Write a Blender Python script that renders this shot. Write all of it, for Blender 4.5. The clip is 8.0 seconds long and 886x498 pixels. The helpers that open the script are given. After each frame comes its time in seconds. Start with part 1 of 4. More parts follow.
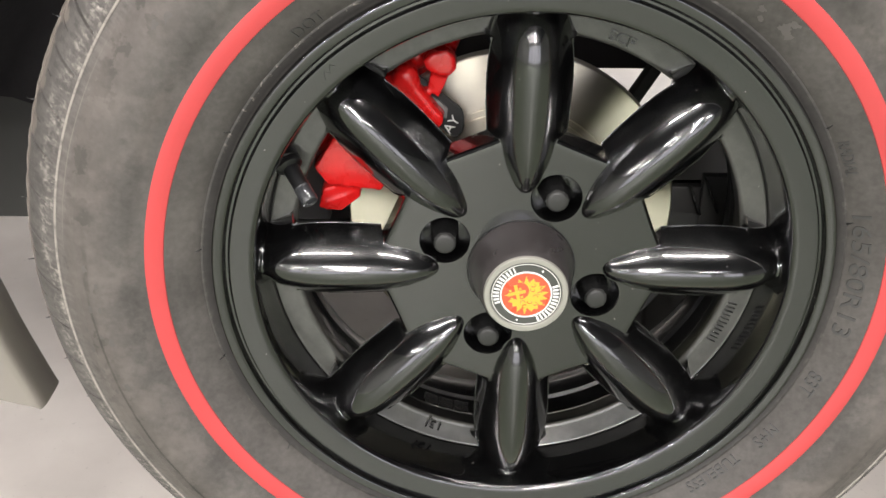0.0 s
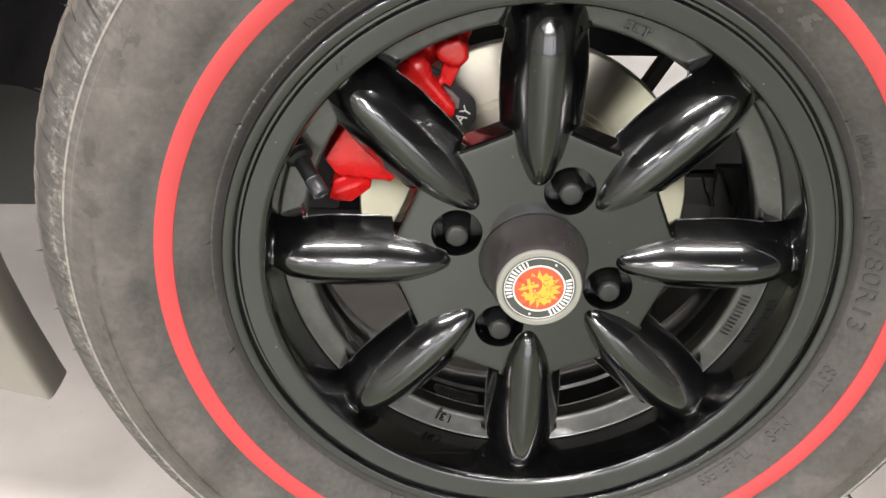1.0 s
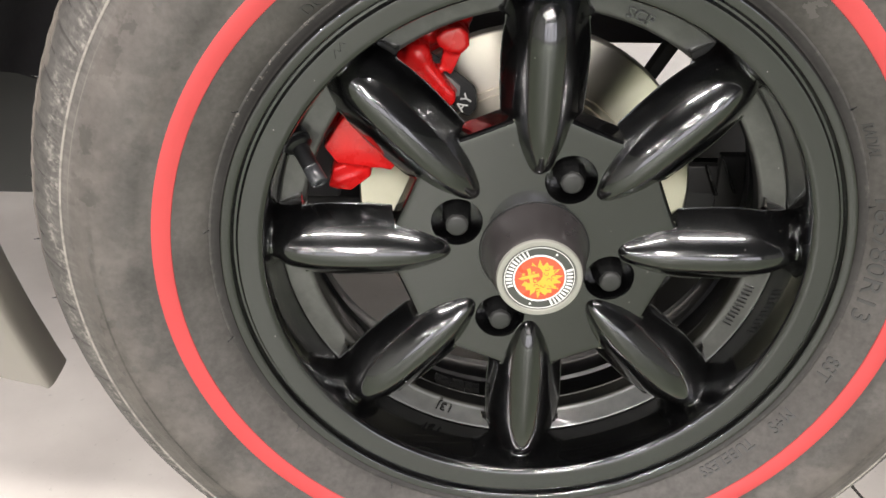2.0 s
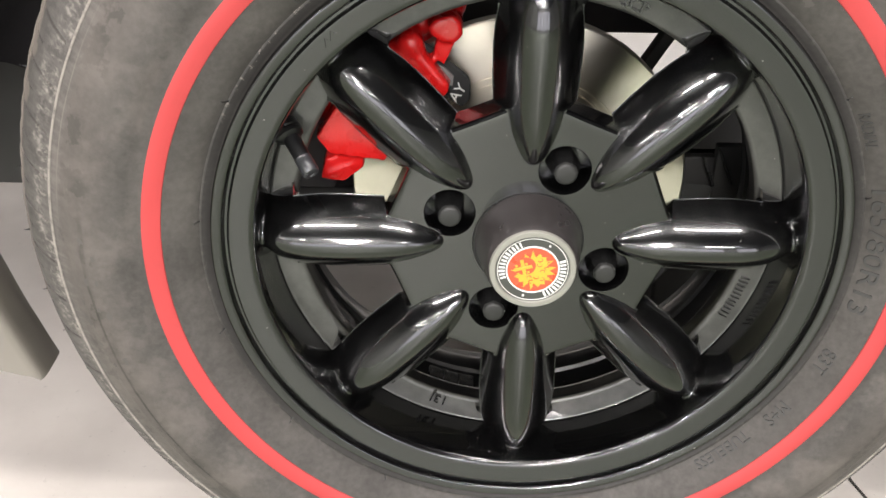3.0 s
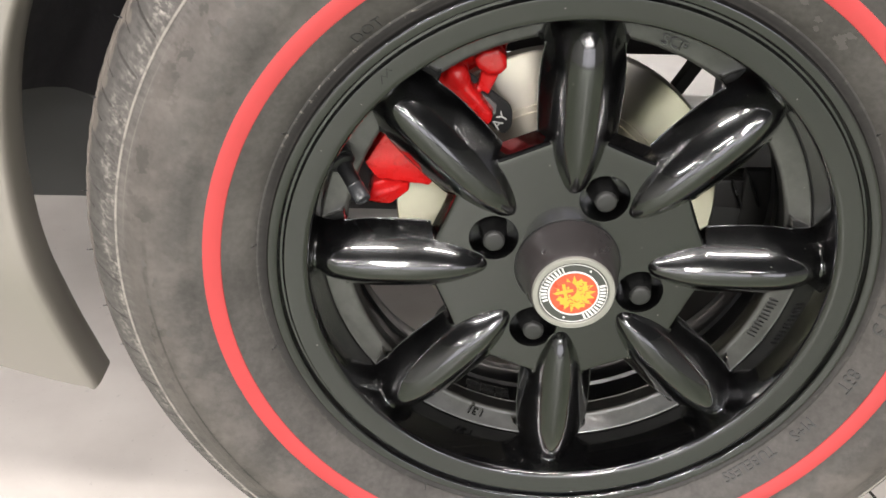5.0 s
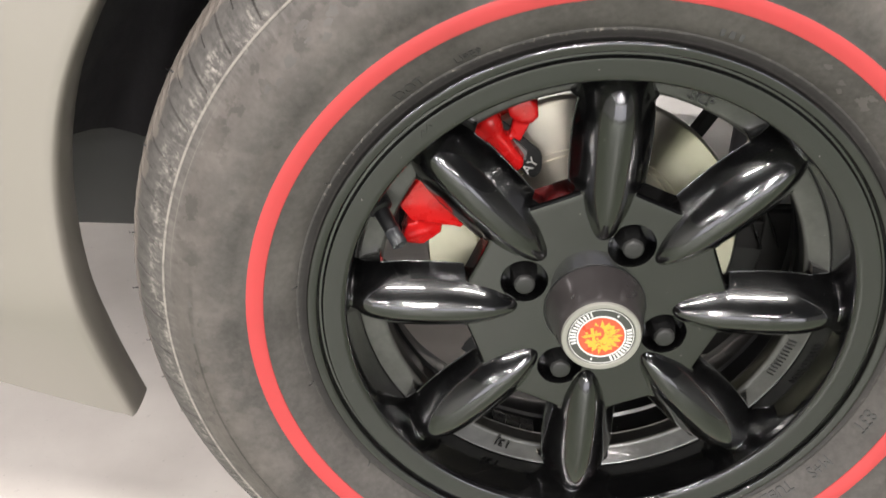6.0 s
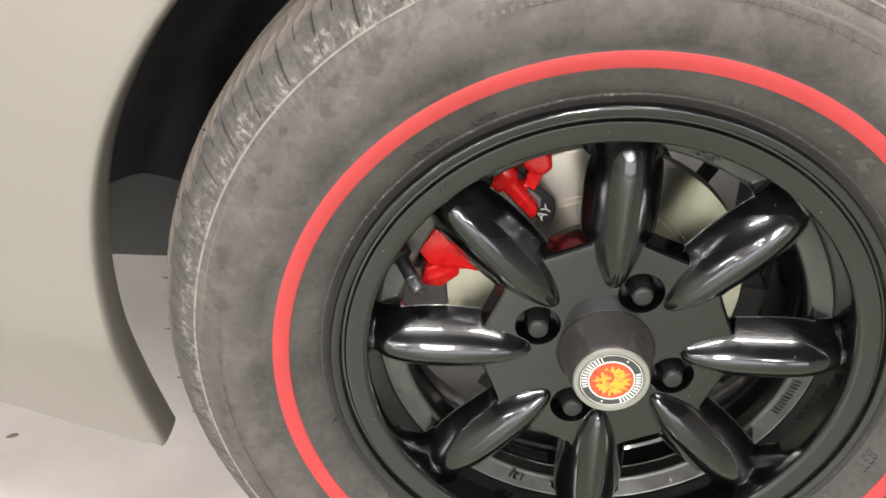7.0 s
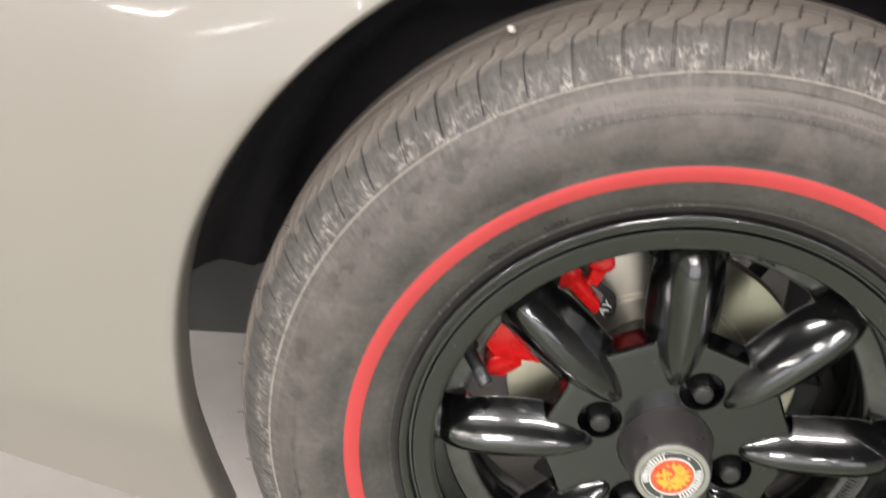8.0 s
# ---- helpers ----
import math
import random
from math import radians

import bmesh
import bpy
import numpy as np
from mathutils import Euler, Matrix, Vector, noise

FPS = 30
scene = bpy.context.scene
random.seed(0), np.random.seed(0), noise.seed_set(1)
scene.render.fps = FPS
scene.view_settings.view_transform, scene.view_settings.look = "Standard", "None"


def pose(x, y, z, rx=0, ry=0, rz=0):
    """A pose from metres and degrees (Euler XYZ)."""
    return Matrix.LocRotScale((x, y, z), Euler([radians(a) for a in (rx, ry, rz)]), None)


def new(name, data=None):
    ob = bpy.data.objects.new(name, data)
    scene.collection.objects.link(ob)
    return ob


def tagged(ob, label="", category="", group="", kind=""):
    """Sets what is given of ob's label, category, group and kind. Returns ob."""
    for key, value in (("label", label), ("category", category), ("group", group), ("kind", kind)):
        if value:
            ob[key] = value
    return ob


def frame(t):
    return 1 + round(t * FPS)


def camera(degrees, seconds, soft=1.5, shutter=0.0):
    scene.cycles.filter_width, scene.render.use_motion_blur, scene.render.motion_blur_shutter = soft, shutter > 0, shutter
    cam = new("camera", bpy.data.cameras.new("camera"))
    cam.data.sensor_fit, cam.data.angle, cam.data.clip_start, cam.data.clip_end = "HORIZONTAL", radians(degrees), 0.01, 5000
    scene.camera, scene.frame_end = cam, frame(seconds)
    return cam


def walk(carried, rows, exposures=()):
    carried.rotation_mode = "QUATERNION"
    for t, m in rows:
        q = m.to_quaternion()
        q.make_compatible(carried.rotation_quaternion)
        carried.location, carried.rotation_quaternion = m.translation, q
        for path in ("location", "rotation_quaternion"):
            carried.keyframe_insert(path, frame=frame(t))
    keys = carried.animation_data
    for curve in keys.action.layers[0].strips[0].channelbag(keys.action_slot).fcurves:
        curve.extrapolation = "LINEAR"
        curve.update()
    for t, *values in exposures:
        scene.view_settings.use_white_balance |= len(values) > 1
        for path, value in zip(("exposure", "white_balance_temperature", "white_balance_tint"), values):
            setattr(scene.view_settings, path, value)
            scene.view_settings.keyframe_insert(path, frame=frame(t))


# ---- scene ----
HUB = 0.285  # height of the wheel's axis over the floor
cam = camera(48.89, 8.0, shutter=0.5)
ROWS = [
    (0.0, -0.0579, -0.5144, 0.2806, 62.684, -0.881, -0.700),
    (0.5, -0.0610, -0.5087, 0.2842, 61.910, -0.932, -0.766),
    (1.0, -0.0634, -0.5057, 0.2838, 61.573, -0.952, -0.494),
    (2.5, -0.0565, -0.4987, 0.2810, 60.521, -0.835, -0.080),
    (3.0, -0.0541, -0.4972, 0.2799, 60.350, -0.844, 0.006),
    (3.5, -0.0586, -0.4989, 0.2819, 60.275, -0.988, 0.037),
    (4.0, -0.0651, -0.5030, 0.2886, 60.203, -1.068, 0.091),
    (5.5, -0.0879, -0.5158, 0.3242, 59.828, -1.161, 0.778),
    (6.0, -0.0961, -0.5191, 0.3442, 59.845, -1.384, 1.053),
    (6.5, -0.0932, -0.5234, 0.3680, 59.700, -0.915, 1.597),
    (7.0, -0.0971, -0.5288, 0.3849, 59.804, -1.046, 2.022),
    (7.5, -0.1069, -0.5337, 0.3960, 60.625, -1.119, 2.717),
    (8.0, -0.1265, -0.5423, 0.4179, 63.235, -1.540, 3.947),
]
walk(cam, [(t, pose(x, y, HUB + z, rx, ry, rz)) for t, x, y, z, rx, ry, rz in ROWS],
     exposures=[(0.0, 0.02), (4.0, 0.02), (6.5, -0.03), (7.5, -0.03), (8.0, -0.16)])

# ---- light ----
world = bpy.data.worlds.new("world")
scene.world = world
world.use_nodes = True
world.node_tree.nodes["Background"].inputs["Color"].default_value = (0.9, 0.95, 1.0, 1)
world.node_tree.nodes["Background"].inputs["Strength"].default_value = 0.02
LAMP_WATTS = 162.0
ROOM_HEIGHT = 3.9
ROOM_EAST = 8.0
LAMP_PLACES = [(-0.4, y) for y in (-4.4, -5.2, -6.1, -7.0, -7.9, -8.8)] + [(x, y) for y in (-5.0, -7.8) for x in (-5.8, -3.1)] + [(2.2, -6.4)] + [(x, -1.1) for x in (-2.4, -0.8, 0.9)]
BACK_PLACES = [(0.4, 5.3), (2.2, 5.3)]  # unseen lamps added behind the car to brighten the floor there
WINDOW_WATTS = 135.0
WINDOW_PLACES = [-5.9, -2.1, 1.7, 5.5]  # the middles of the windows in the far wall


# ---- materials ----
def material(name):
    m = bpy.data.materials.new(name)
    m.use_nodes = True
    nt = m.node_tree
    return m, nt, nt.nodes["Principled BSDF"]


def node(nt, kind, **inputs):
    n = nt.nodes.new(kind)
    for key, value in inputs.items():
        n.inputs[key.replace("_", " ")].default_value = value
    return n


def noise_tex(nt, scale, detail=4.0, rough=0.55, space="Object"):
    co = nt.nodes.new("ShaderNodeTexCoord")
    n = node(nt, "ShaderNodeTexNoise", Scale=scale, Detail=detail, Roughness=rough)
    nt.links.new(co.outputs[space], n.inputs["Vector"])
    return n.outputs["Fac"]


def ramp(nt, fac, stops):
    n = nt.nodes.new("ShaderNodeValToRGB")
    while len(n.color_ramp.elements) < len(stops):
        n.color_ramp.elements.new(0.5)
    for e, (p, c) in zip(n.color_ramp.elements, stops):
        e.position, e.color = p, (*c, 1)
    nt.links.new(fac, n.inputs["Fac"])
    return n.outputs["Color"]


def mixed(nt, fac, a, b):
    n = nt.nodes.new("ShaderNodeMix")
    n.data_type = "RGBA"
    for socket, value in ((n.inputs[0], fac), (n.inputs[6], a), (n.inputs[7], b)):
        if isinstance(value, bpy.types.NodeSocket):
            nt.links.new(value, socket)
        else:
            socket.default_value = value if isinstance(value, float) else (*value, 1)
    return n.outputs[2]


def maths(nt, op, a, b=0.0, c=0.0):
    n = nt.nodes.new("ShaderNodeMath")
    n.operation = op
    for socket, value in zip(n.inputs, (a, b, c)):
        if isinstance(value, bpy.types.NodeSocket):
            nt.links.new(value, socket)
        else:
            socket.default_value = value
    return n.outputs[0]


def bump(nt, bsdf, height, strength, distance):
    n = node(nt, "ShaderNodeBump", Strength=strength, Distance=distance)
    nt.links.new(height, n.inputs["Height"])
    nt.links.new(n.outputs["Normal"], bsdf.inputs["Normal"])


def plain(name, colour, rough, metal=0.0, coat=0.0, vary=0.12, grain=60.0, relief=0.0):
    """Colour with gentle mottling at two scales, and a little uneven gloss."""
    m, nt, b = material(name)
    fine, broad = noise_tex(nt, grain), noise_tex(nt, grain / 9)
    low, high = [c * (1 - vary) for c in colour], [min(1, c * (1 + vary)) for c in colour]
    tone = maths(nt, "ADD", maths(nt, "MULTIPLY", fine, 0.4), maths(nt, "MULTIPLY", broad, 0.6))
    nt.links.new(ramp(nt, tone, [(0.3, low), (0.7, high)]), b.inputs["Base Color"])
    r = ramp(nt, fine, [(0.3, [rough * 0.85] * 3), (0.7, [min(1, rough * 1.2)] * 3)])
    nt.links.new(r, b.inputs["Roughness"])
    b.inputs["Metallic"].default_value = metal
    b.inputs["Coat Weight"].default_value = coat
    b.inputs["Coat Roughness"].default_value = 0.04
    if relief:
        bump(nt, b, fine, 0.5, relief)
    return m


def gloss_black_paint():
    """Deep gloss black with a thin film of dust and scattered pale specks."""
    m, nt, b = material("gloss_black_paint")
    broad, film = noise_tex(nt, 22), noise_tex(nt, 45, 5.0, 0.65)
    c = ramp(nt, broad, [(0.3, (0.0012, 0.0012, 0.0013)), (0.7, (0.0024, 0.0024, 0.0025))])
    co = nt.nodes.new("ShaderNodeTexCoord")
    cells = node(nt, "ShaderNodeTexVoronoi", Scale=130.0, Randomness=1.0)
    nt.links.new(co.outputs["Object"], cells.inputs["Vector"])
    chosen = nt.nodes.new("ShaderNodeSeparateColor")
    nt.links.new(cells.outputs["Color"], chosen.inputs[0])
    speck = maths(nt, "MULTIPLY", maths(nt, "LESS_THAN", cells.outputs["Distance"], 0.055), maths(nt, "GREATER_THAN", chosen.outputs[0], 0.72))
    # brake dust settled on the deep ring and in the barrel, broken up by wiping
    place = nt.nodes.new("ShaderNodeSeparateXYZ")
    nt.links.new(co.outputs["Object"], place.inputs[0])
    flat = maths(nt, "SQRT", maths(nt, "ADD", maths(nt, "MULTIPLY", place.outputs[0], place.outputs[0]), maths(nt, "MULTIPLY", place.outputs[2], place.outputs[2])))
    deep = maths(nt, "MULTIPLY", maths(nt, "GREATER_THAN", place.outputs[1], 0.0262), maths(nt, "GREATER_THAN", flat, 0.136))
    streak = ramp(nt, noise_tex(nt, 70, 5.0, 0.7), [(0.30, (0.45,) * 3), (0.70, (1.0,) * 3)])
    dusty = maths(nt, "MULTIPLY", maths(nt, "MULTIPLY", deep, maths(nt, "LESS_THAN", place.outputs[1], 0.0300)), streak)
    dark = mixed(nt, dusty, c, (0.062, 0.062, 0.056))
    nt.links.new(mixed(nt, maths(nt, "MULTIPLY", speck, 0.6), dark, (0.25, 0.24, 0.22)), b.inputs["Base Color"])
    gloss = ramp(nt, film, [(0.35, (0.15,) * 3), (0.8, (0.26,) * 3)])
    nt.links.new(mixed(nt, deep, gloss, (0.30, 0.30, 0.30)), b.inputs["Roughness"])
    b.inputs["Specular IOR Level"].default_value = 0.55
    nt.links.new(maths(nt, "SUBTRACT", 1.0, maths(nt, "MULTIPLY", deep, 0.55)), b.inputs["Coat Weight"])
    b.inputs["Coat Roughness"].default_value = 0.015
    bump(nt, b, noise_tex(nt, 90, 2.0), 0.03, 0.0006)
    return m


def rubber():
    """Dusty black rubber: a paler shoulder with worn scuffs, smooth lower wall."""
    m, nt, b = material("dusty_rubber")
    co = nt.nodes.new("ShaderNodeTexCoord")
    xyz = nt.nodes.new("ShaderNodeSeparateXYZ")
    nt.links.new(co.outputs["Object"], xyz.inputs[0])
    x, z = xyz.outputs["X"], xyz.outputs["Z"]
    rad = maths(nt, "SQRT", maths(nt, "ADD", maths(nt, "MULTIPLY", x, x), maths(nt, "MULTIPLY", z, z)))
    wall = ramp(nt, noise_tex(nt, 28, 6.0), [(0.3, (0.050, 0.046, 0.0425)), (0.7, (0.078, 0.072, 0.067))])
    grit = ramp(nt, noise_tex(nt, 260, 3.0), [(0.3, (0.82,) * 3), (0.75, (1.17,) * 3)])
    n = nt.nodes.new("ShaderNodeMix")
    n.data_type, n.blend_type = "RGBA", "MULTIPLY"
    n.inputs[0].default_value = 1.0
    nt.links.new(wall, n.inputs[6]), nt.links.new(grit, n.inputs[7])
    def band(lo, hi, soft, ragged=0.0, scale=40.0):
        """1 between two radii, with soft and ragged borders."""
        value = rad
        if ragged:
            value = maths(nt, "ADD", rad, maths(nt, "MULTIPLY", maths(nt, "SUBTRACT", noise_tex(nt, scale, 4.0), 0.5), ragged))
        ends = []
        for edge, sign in ((lo, 1), (hi, -1)):
            n = nt.nodes.new("ShaderNodeMapRange")
            n.interpolation_type = "SMOOTHSTEP"
            n.inputs["From Min"].default_value, n.inputs["From Max"].default_value = edge - soft, edge + soft
            if sign < 0:
                n.inputs["To Min"].default_value, n.inputs["To Max"].default_value = 1.0, 0.0
            nt.links.new(value, n.inputs["Value"])
            ends.append(n.outputs[0])
        return maths(nt, "MULTIPLY", *ends)

    # road dust over the upper wall, streaky scuffs on the shoulder, brown tread, pale ridge, chafed bead
    spin = maths(nt, "ARCTAN2", z, x)

    def streaks(around, outward, lo, hi):
        """Noise drawn out along the radius."""
        v = nt.nodes.new("ShaderNodeCombineXYZ")
        nt.links.new(maths(nt, "MULTIPLY", spin, around), v.inputs[0])
        nt.links.new(maths(nt, "MULTIPLY", rad, outward), v.inputs[1])
        t = node(nt, "ShaderNodeTexNoise", Scale=1.0, Detail=4.0, Roughness=0.6)
        nt.links.new(v.outputs[0], t.inputs["Vector"])
        return ramp(nt, t.outputs["Fac"], [(lo, (0, 0, 0)), (hi, (1, 1, 1))])

    c = n.outputs[2]
    c = mixed(nt, maths(nt, "MULTIPLY", band(0.2380, 0.2690, 0.012, 0.010, 16.0), 0.30), c, (0.150, 0.129, 0.117))
    blotch = ramp(nt, noise_tex(nt, 58, 4.0, 0.6), [(0.53, (0, 0, 0)), (0.565, (1, 1, 1))])
    c = mixed(nt, maths(nt, "MULTIPLY", maths(nt, "MULTIPLY", band(0.246, 0.2665, 0.004), blotch), 0.62), c, (0.050, 0.046, 0.042))
    dark = ramp(nt, noise_tex(nt, 150, 4.0, 0.7), [(0.50, (0, 0, 0)), (0.60, (1, 1, 1))])
    c = mixed(nt, maths(nt, "MULTIPLY", maths(nt, "MULTIPLY", band(0.2655, 0.2930, 0.003), dark), 0.45), c, (0.030, 0.028, 0.026))
    def facing(lo, hi):
        """1 between two angles round the wheel, in degrees, fading at both ends."""
        out = []
        for edge, sign in ((lo, 1), (hi, -1)):
            n = nt.nodes.new("ShaderNodeMapRange")
            n.inputs["From Min"].default_value, n.inputs["From Max"].default_value = radians(edge - 6), radians(edge + 6)
            if sign < 0:
                n.inputs["To Min"].default_value, n.inputs["To Max"].default_value = 1.0, 0.0
            nt.links.new(spin, n.inputs["Value"])
            out.append(n.outputs[0])
        return maths(nt, "MULTIPLY", *out)

    # pale dust caught in the small print, a dark wipe beside the red stripe
    c = mixed(nt, maths(nt, "MULTIPLY", maths(nt, "MULTIPLY", band(0.2545, 0.2628, 0.0010, 0.003, 60.0), facing(52, 116)), 0.34), c, (0.23, 0.20, 0.185))
    c = mixed(nt, maths(nt, "MULTIPLY", maths(nt, "MULTIPLY", band(0.2190, 0.2250, 0.0012, 0.005, 35.0), facing(48, 104)), 0.5), c, (0.034, 0.032, 0.030))
    rub = maths(nt, "MULTIPLY", band(0.2492, 0.2520, 0.0009, 0.004, 30.0), streaks(2.6, 14.0, 0.46, 0.62))
    c = mixed(nt, maths(nt, "MULTIPLY", rub, 0.4), c, (0.022, 0.021, 0.020))
    # a dark crease low on one side, a thin pale scrape above it
    crease = maths(nt, "MULTIPLY", band(0.2506, 0.2520, 0.0005, 0.003, 22.0), facing(-176, -138))
    c = mixed(nt, maths(nt, "MULTIPLY", crease, 0.75), c, (0.020, 0.019, 0.018))
    scrape = maths(nt, "MULTIPLY", band(0.2640, 0.2647, 0.0003, 0.002, 25.0), facing(150, 172))
    c = mixed(nt, maths(nt, "MULTIPLY", scrape, 0.28), c, (0.25, 0.225, 0.20))
    smear = ramp(nt, noise_tex(nt, 42, 5.0, 0.6), [(0.46, (0, 0, 0)), (0.62, (1, 1, 1))])
    c = mixed(nt, maths(nt, "MULTIPLY", maths(nt, "MULTIPLY", band(0.222, 0.2685, 0.003), smear), 0.30), c, (0.17, 0.147, 0.134))
    patch = ramp(nt, noise_tex(nt, 13, 3.0), [(0.54, (0, 0, 0)), (0.66, (1, 1, 1))])
    c = mixed(nt, maths(nt, "MULTIPLY", maths(nt, "MULTIPLY", band(0.190, 0.245, 0.004), patch), 0.09), c, (0.21, 0.19, 0.17))
    c = mixed(nt, maths(nt, "MULTIPLY", band(0.2915, 0.40, 0.0012, 0.016, 75.0), 0.5), c, (0.19, 0.160, 0.136))
    c = mixed(nt, maths(nt, "MULTIPLY", maths(nt, "MULTIPLY", band(0.262, 0.288, 0.005), streaks(60.0, 60.0, 0.45, 0.62)), 0.24), c, (0.20, 0.185, 0.17))
    scuff = maths(nt, "MULTIPLY", streaks(80.0, 200.0, 0.46, 0.66), streaks(16.0, 40.0, 0.44, 0.62))
    c = mixed(nt, maths(nt, "MULTIPLY", maths(nt, "MULTIPLY", band(0.2700, 0.2815, 0.002, 0.010, 50.0), scuff), 0.85), c, (0.44, 0.40, 0.36))
    c = mixed(nt, maths(nt, "MULTIPLY", maths(nt, "MULTIPLY", band(0.2689, 0.2703, 0.0004), streaks(40.0, 10.0, 0.20, 0.5)), 0.8), c, (0.33, 0.30, 0.265))
    c = mixed(nt, maths(nt, "MULTIPLY", band(0.2640, 0.2935, 0.004), 0.11), c, (0.185, 0.172, 0.170))
    chafe = ramp(nt, noise_tex(nt, 190, 5.0, 0.7), [(0.54, (0, 0, 0)), (0.64, (1, 1, 1))])
    c = mixed(nt, maths(nt, "MULTIPLY", maths(nt, "MULTIPLY", band(0.1868, 0.1892, 0.0006), chafe), 0.12), c, (0.40, 0.37, 0.32))
    # a darker ring round the bead, next to the rim
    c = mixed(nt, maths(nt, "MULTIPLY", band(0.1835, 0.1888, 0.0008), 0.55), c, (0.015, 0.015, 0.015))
    flakes = ramp(nt, noise_tex(nt, 330, 4.0, 0.7), [(0.57, (0, 0, 0)), (0.62, (1, 1, 1))])
    c = mixed(nt, maths(nt, "MULTIPLY", maths(nt, "MULTIPLY", band(0.1866, 0.1890, 0.0004, 0.003, 60.0), maths(nt, "MULTIPLY", flakes, facing(88, 152))), 0.8), c, (0.24, 0.215, 0.19))
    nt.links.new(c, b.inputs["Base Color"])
    b.inputs["Roughness"].default_value = 0.62
    b.inputs["Specular IOR Level"].default_value = 0.28
    bump(nt, b, noise_tex(nt, 350, 3.0), 0.35, 0.0004)
    return m


def turned_steel():
    """A brake disc's machined face, brushed in rings."""
    m, nt, b = material("turned_steel")
    nt.links.new(ramp(nt, noise_tex(nt, 30), [(0.3, (0.72, 0.665, 0.56)), (0.7, (0.82, 0.76, 0.65))]), b.inputs["Base Color"])
    b.inputs["Metallic"].default_value = 1.0
    b.inputs["Roughness"].default_value = 0.30
    b.inputs["Anisotropic"].default_value = 0.85
    b.inputs["Anisotropic Rotation"].default_value = 0.25
    t = nt.nodes.new("ShaderNodeTangent")
    t.direction_type, t.axis = "RADIAL", "Y"
    nt.links.new(t.outputs[0], b.inputs["Tangent"])
    return m


def concrete():
    m, nt, b = material("pale_concrete")
    broad, mid, fine = noise_tex(nt, 1.7, 5.0), noise_tex(nt, 11, 6.0), noise_tex(nt, 160, 3.0)
    base = ramp(nt, mid, [(0.3, (0.545, 0.50, 0.465)), (0.7, (0.645, 0.60, 0.56))])
    stain = ramp(nt, broad, [(0.42, (0, 0, 0)), (0.72, (1, 1, 1))])
    c = mixed(nt, maths(nt, "MULTIPLY", stain, 0.35), base, (0.48, 0.45, 0.43))
    speck = ramp(nt, fine, [(0.66, (0, 0, 0)), (0.74, (1, 1, 1))])
    c = mixed(nt, maths(nt, "MULTIPLY", speck, 0.3), c, (0.28, 0.26, 0.25))
    # green put into the unseen floor in front, for the wheel's green reflections
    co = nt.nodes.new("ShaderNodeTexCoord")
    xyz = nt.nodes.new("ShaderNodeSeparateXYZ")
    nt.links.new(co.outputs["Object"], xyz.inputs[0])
    green_front = maths(nt, "LESS_THAN", xyz.outputs["Y"], -0.02)
    c = mixed(nt, green_front, c, ramp(nt, mid, [(0.3, (0.250, 0.290, 0.212)), (0.7, (0.305, 0.348, 0.260))]))
    nt.links.new(c, b.inputs["Base Color"])
    b.inputs["Roughness"].default_value = 0.42
    bump(nt, b, fine, 0.2, 0.0006)
    return m


BLACK = gloss_black_paint()
RUBBER = rubber()
STEEL = turned_steel()
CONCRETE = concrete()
STRIPE = plain("red_rubber", (0.41, 0.041, 0.043), 0.5, vary=0.10, grain=120)
LETTER = plain("clean_rubber", (0.036, 0.035, 0.034), 0.6, grain=200)
SMUDGE = plain("worn_lettering", (0.074, 0.067, 0.062), 0.65, vary=0.35, grain=120)
PRINT = plain("dusty_lettering", (0.098, 0.089, 0.082), 0.65, vary=0.45, grain=160)
CAP = plain("dark_grey_plastic", (0.034, 0.030, 0.030), 0.3, coat=0.7)
NUT = plain("black_nut", (0.010, 0.010, 0.010), 0.16, coat=1.0)
NUT_END = plain("worn_steel", (0.027, 0.027, 0.026), 0.5, metal=0.3)
VALVE = plain("black_rubber", (0.008, 0.008, 0.0085), 0.35)
VALVE_CAP = plain("dark_grey_cap", (0.030, 0.031, 0.034), 0.3, coat=0.5)
RED = plain("red_caliper_paint", (0.56, 0.010, 0.010), 0.27, coat=0.15, vary=0.15, grain=90, relief=0.0006)
PAINT = plain("putty_grey_paint", (0.224, 0.204, 0.180), 0.34, coat=0.2, vary=0.02, grain=6)
LINER = plain("black_liner", (0.023, 0.0215, 0.024), 0.6, vary=0.4, grain=40, relief=0.002)
UNDER = plain("grey_underseal", (0.078, 0.078, 0.083), 0.6, vary=0.2, grain=30, relief=0.001)
CAST = plain("dark_cast_iron", (0.010, 0.0095, 0.009), 0.55, metal=0.2)
PAD = plain("black_pad_plate", (0.008, 0.008, 0.008), 0.55)
WHITE = plain("white_print", (0.62, 0.62, 0.60), 0.5)
SILVER = plain("satin_silver", (0.27, 0.265, 0.235), 0.45, metal=0.35, vary=0.05)
ENAMEL_RED = plain("red_enamel", (0.80, 0.075, 0.035), 0.3, vary=0.05)
ENAMEL_GOLD = plain("gold_enamel", (0.82, 0.34, 0.04), 0.35, vary=0.1)
ENAMEL_BLACK = plain("dark_enamel", (0.045, 0.047, 0.042), 0.3)
WEIGHT = plain("dark_weight", (0.030, 0.030, 0.030), 0.25, metal=0.6)
SHIM = plain("grey_steel", (0.15, 0.14, 0.135), 0.5, metal=0.2)
WALL = plain("pale_wall_paint", (0.36, 0.36, 0.35), 0.7, vary=0.06, grain=4)
CEILING = plain("dark_ceiling", (0.06, 0.06, 0.078), 0.8)
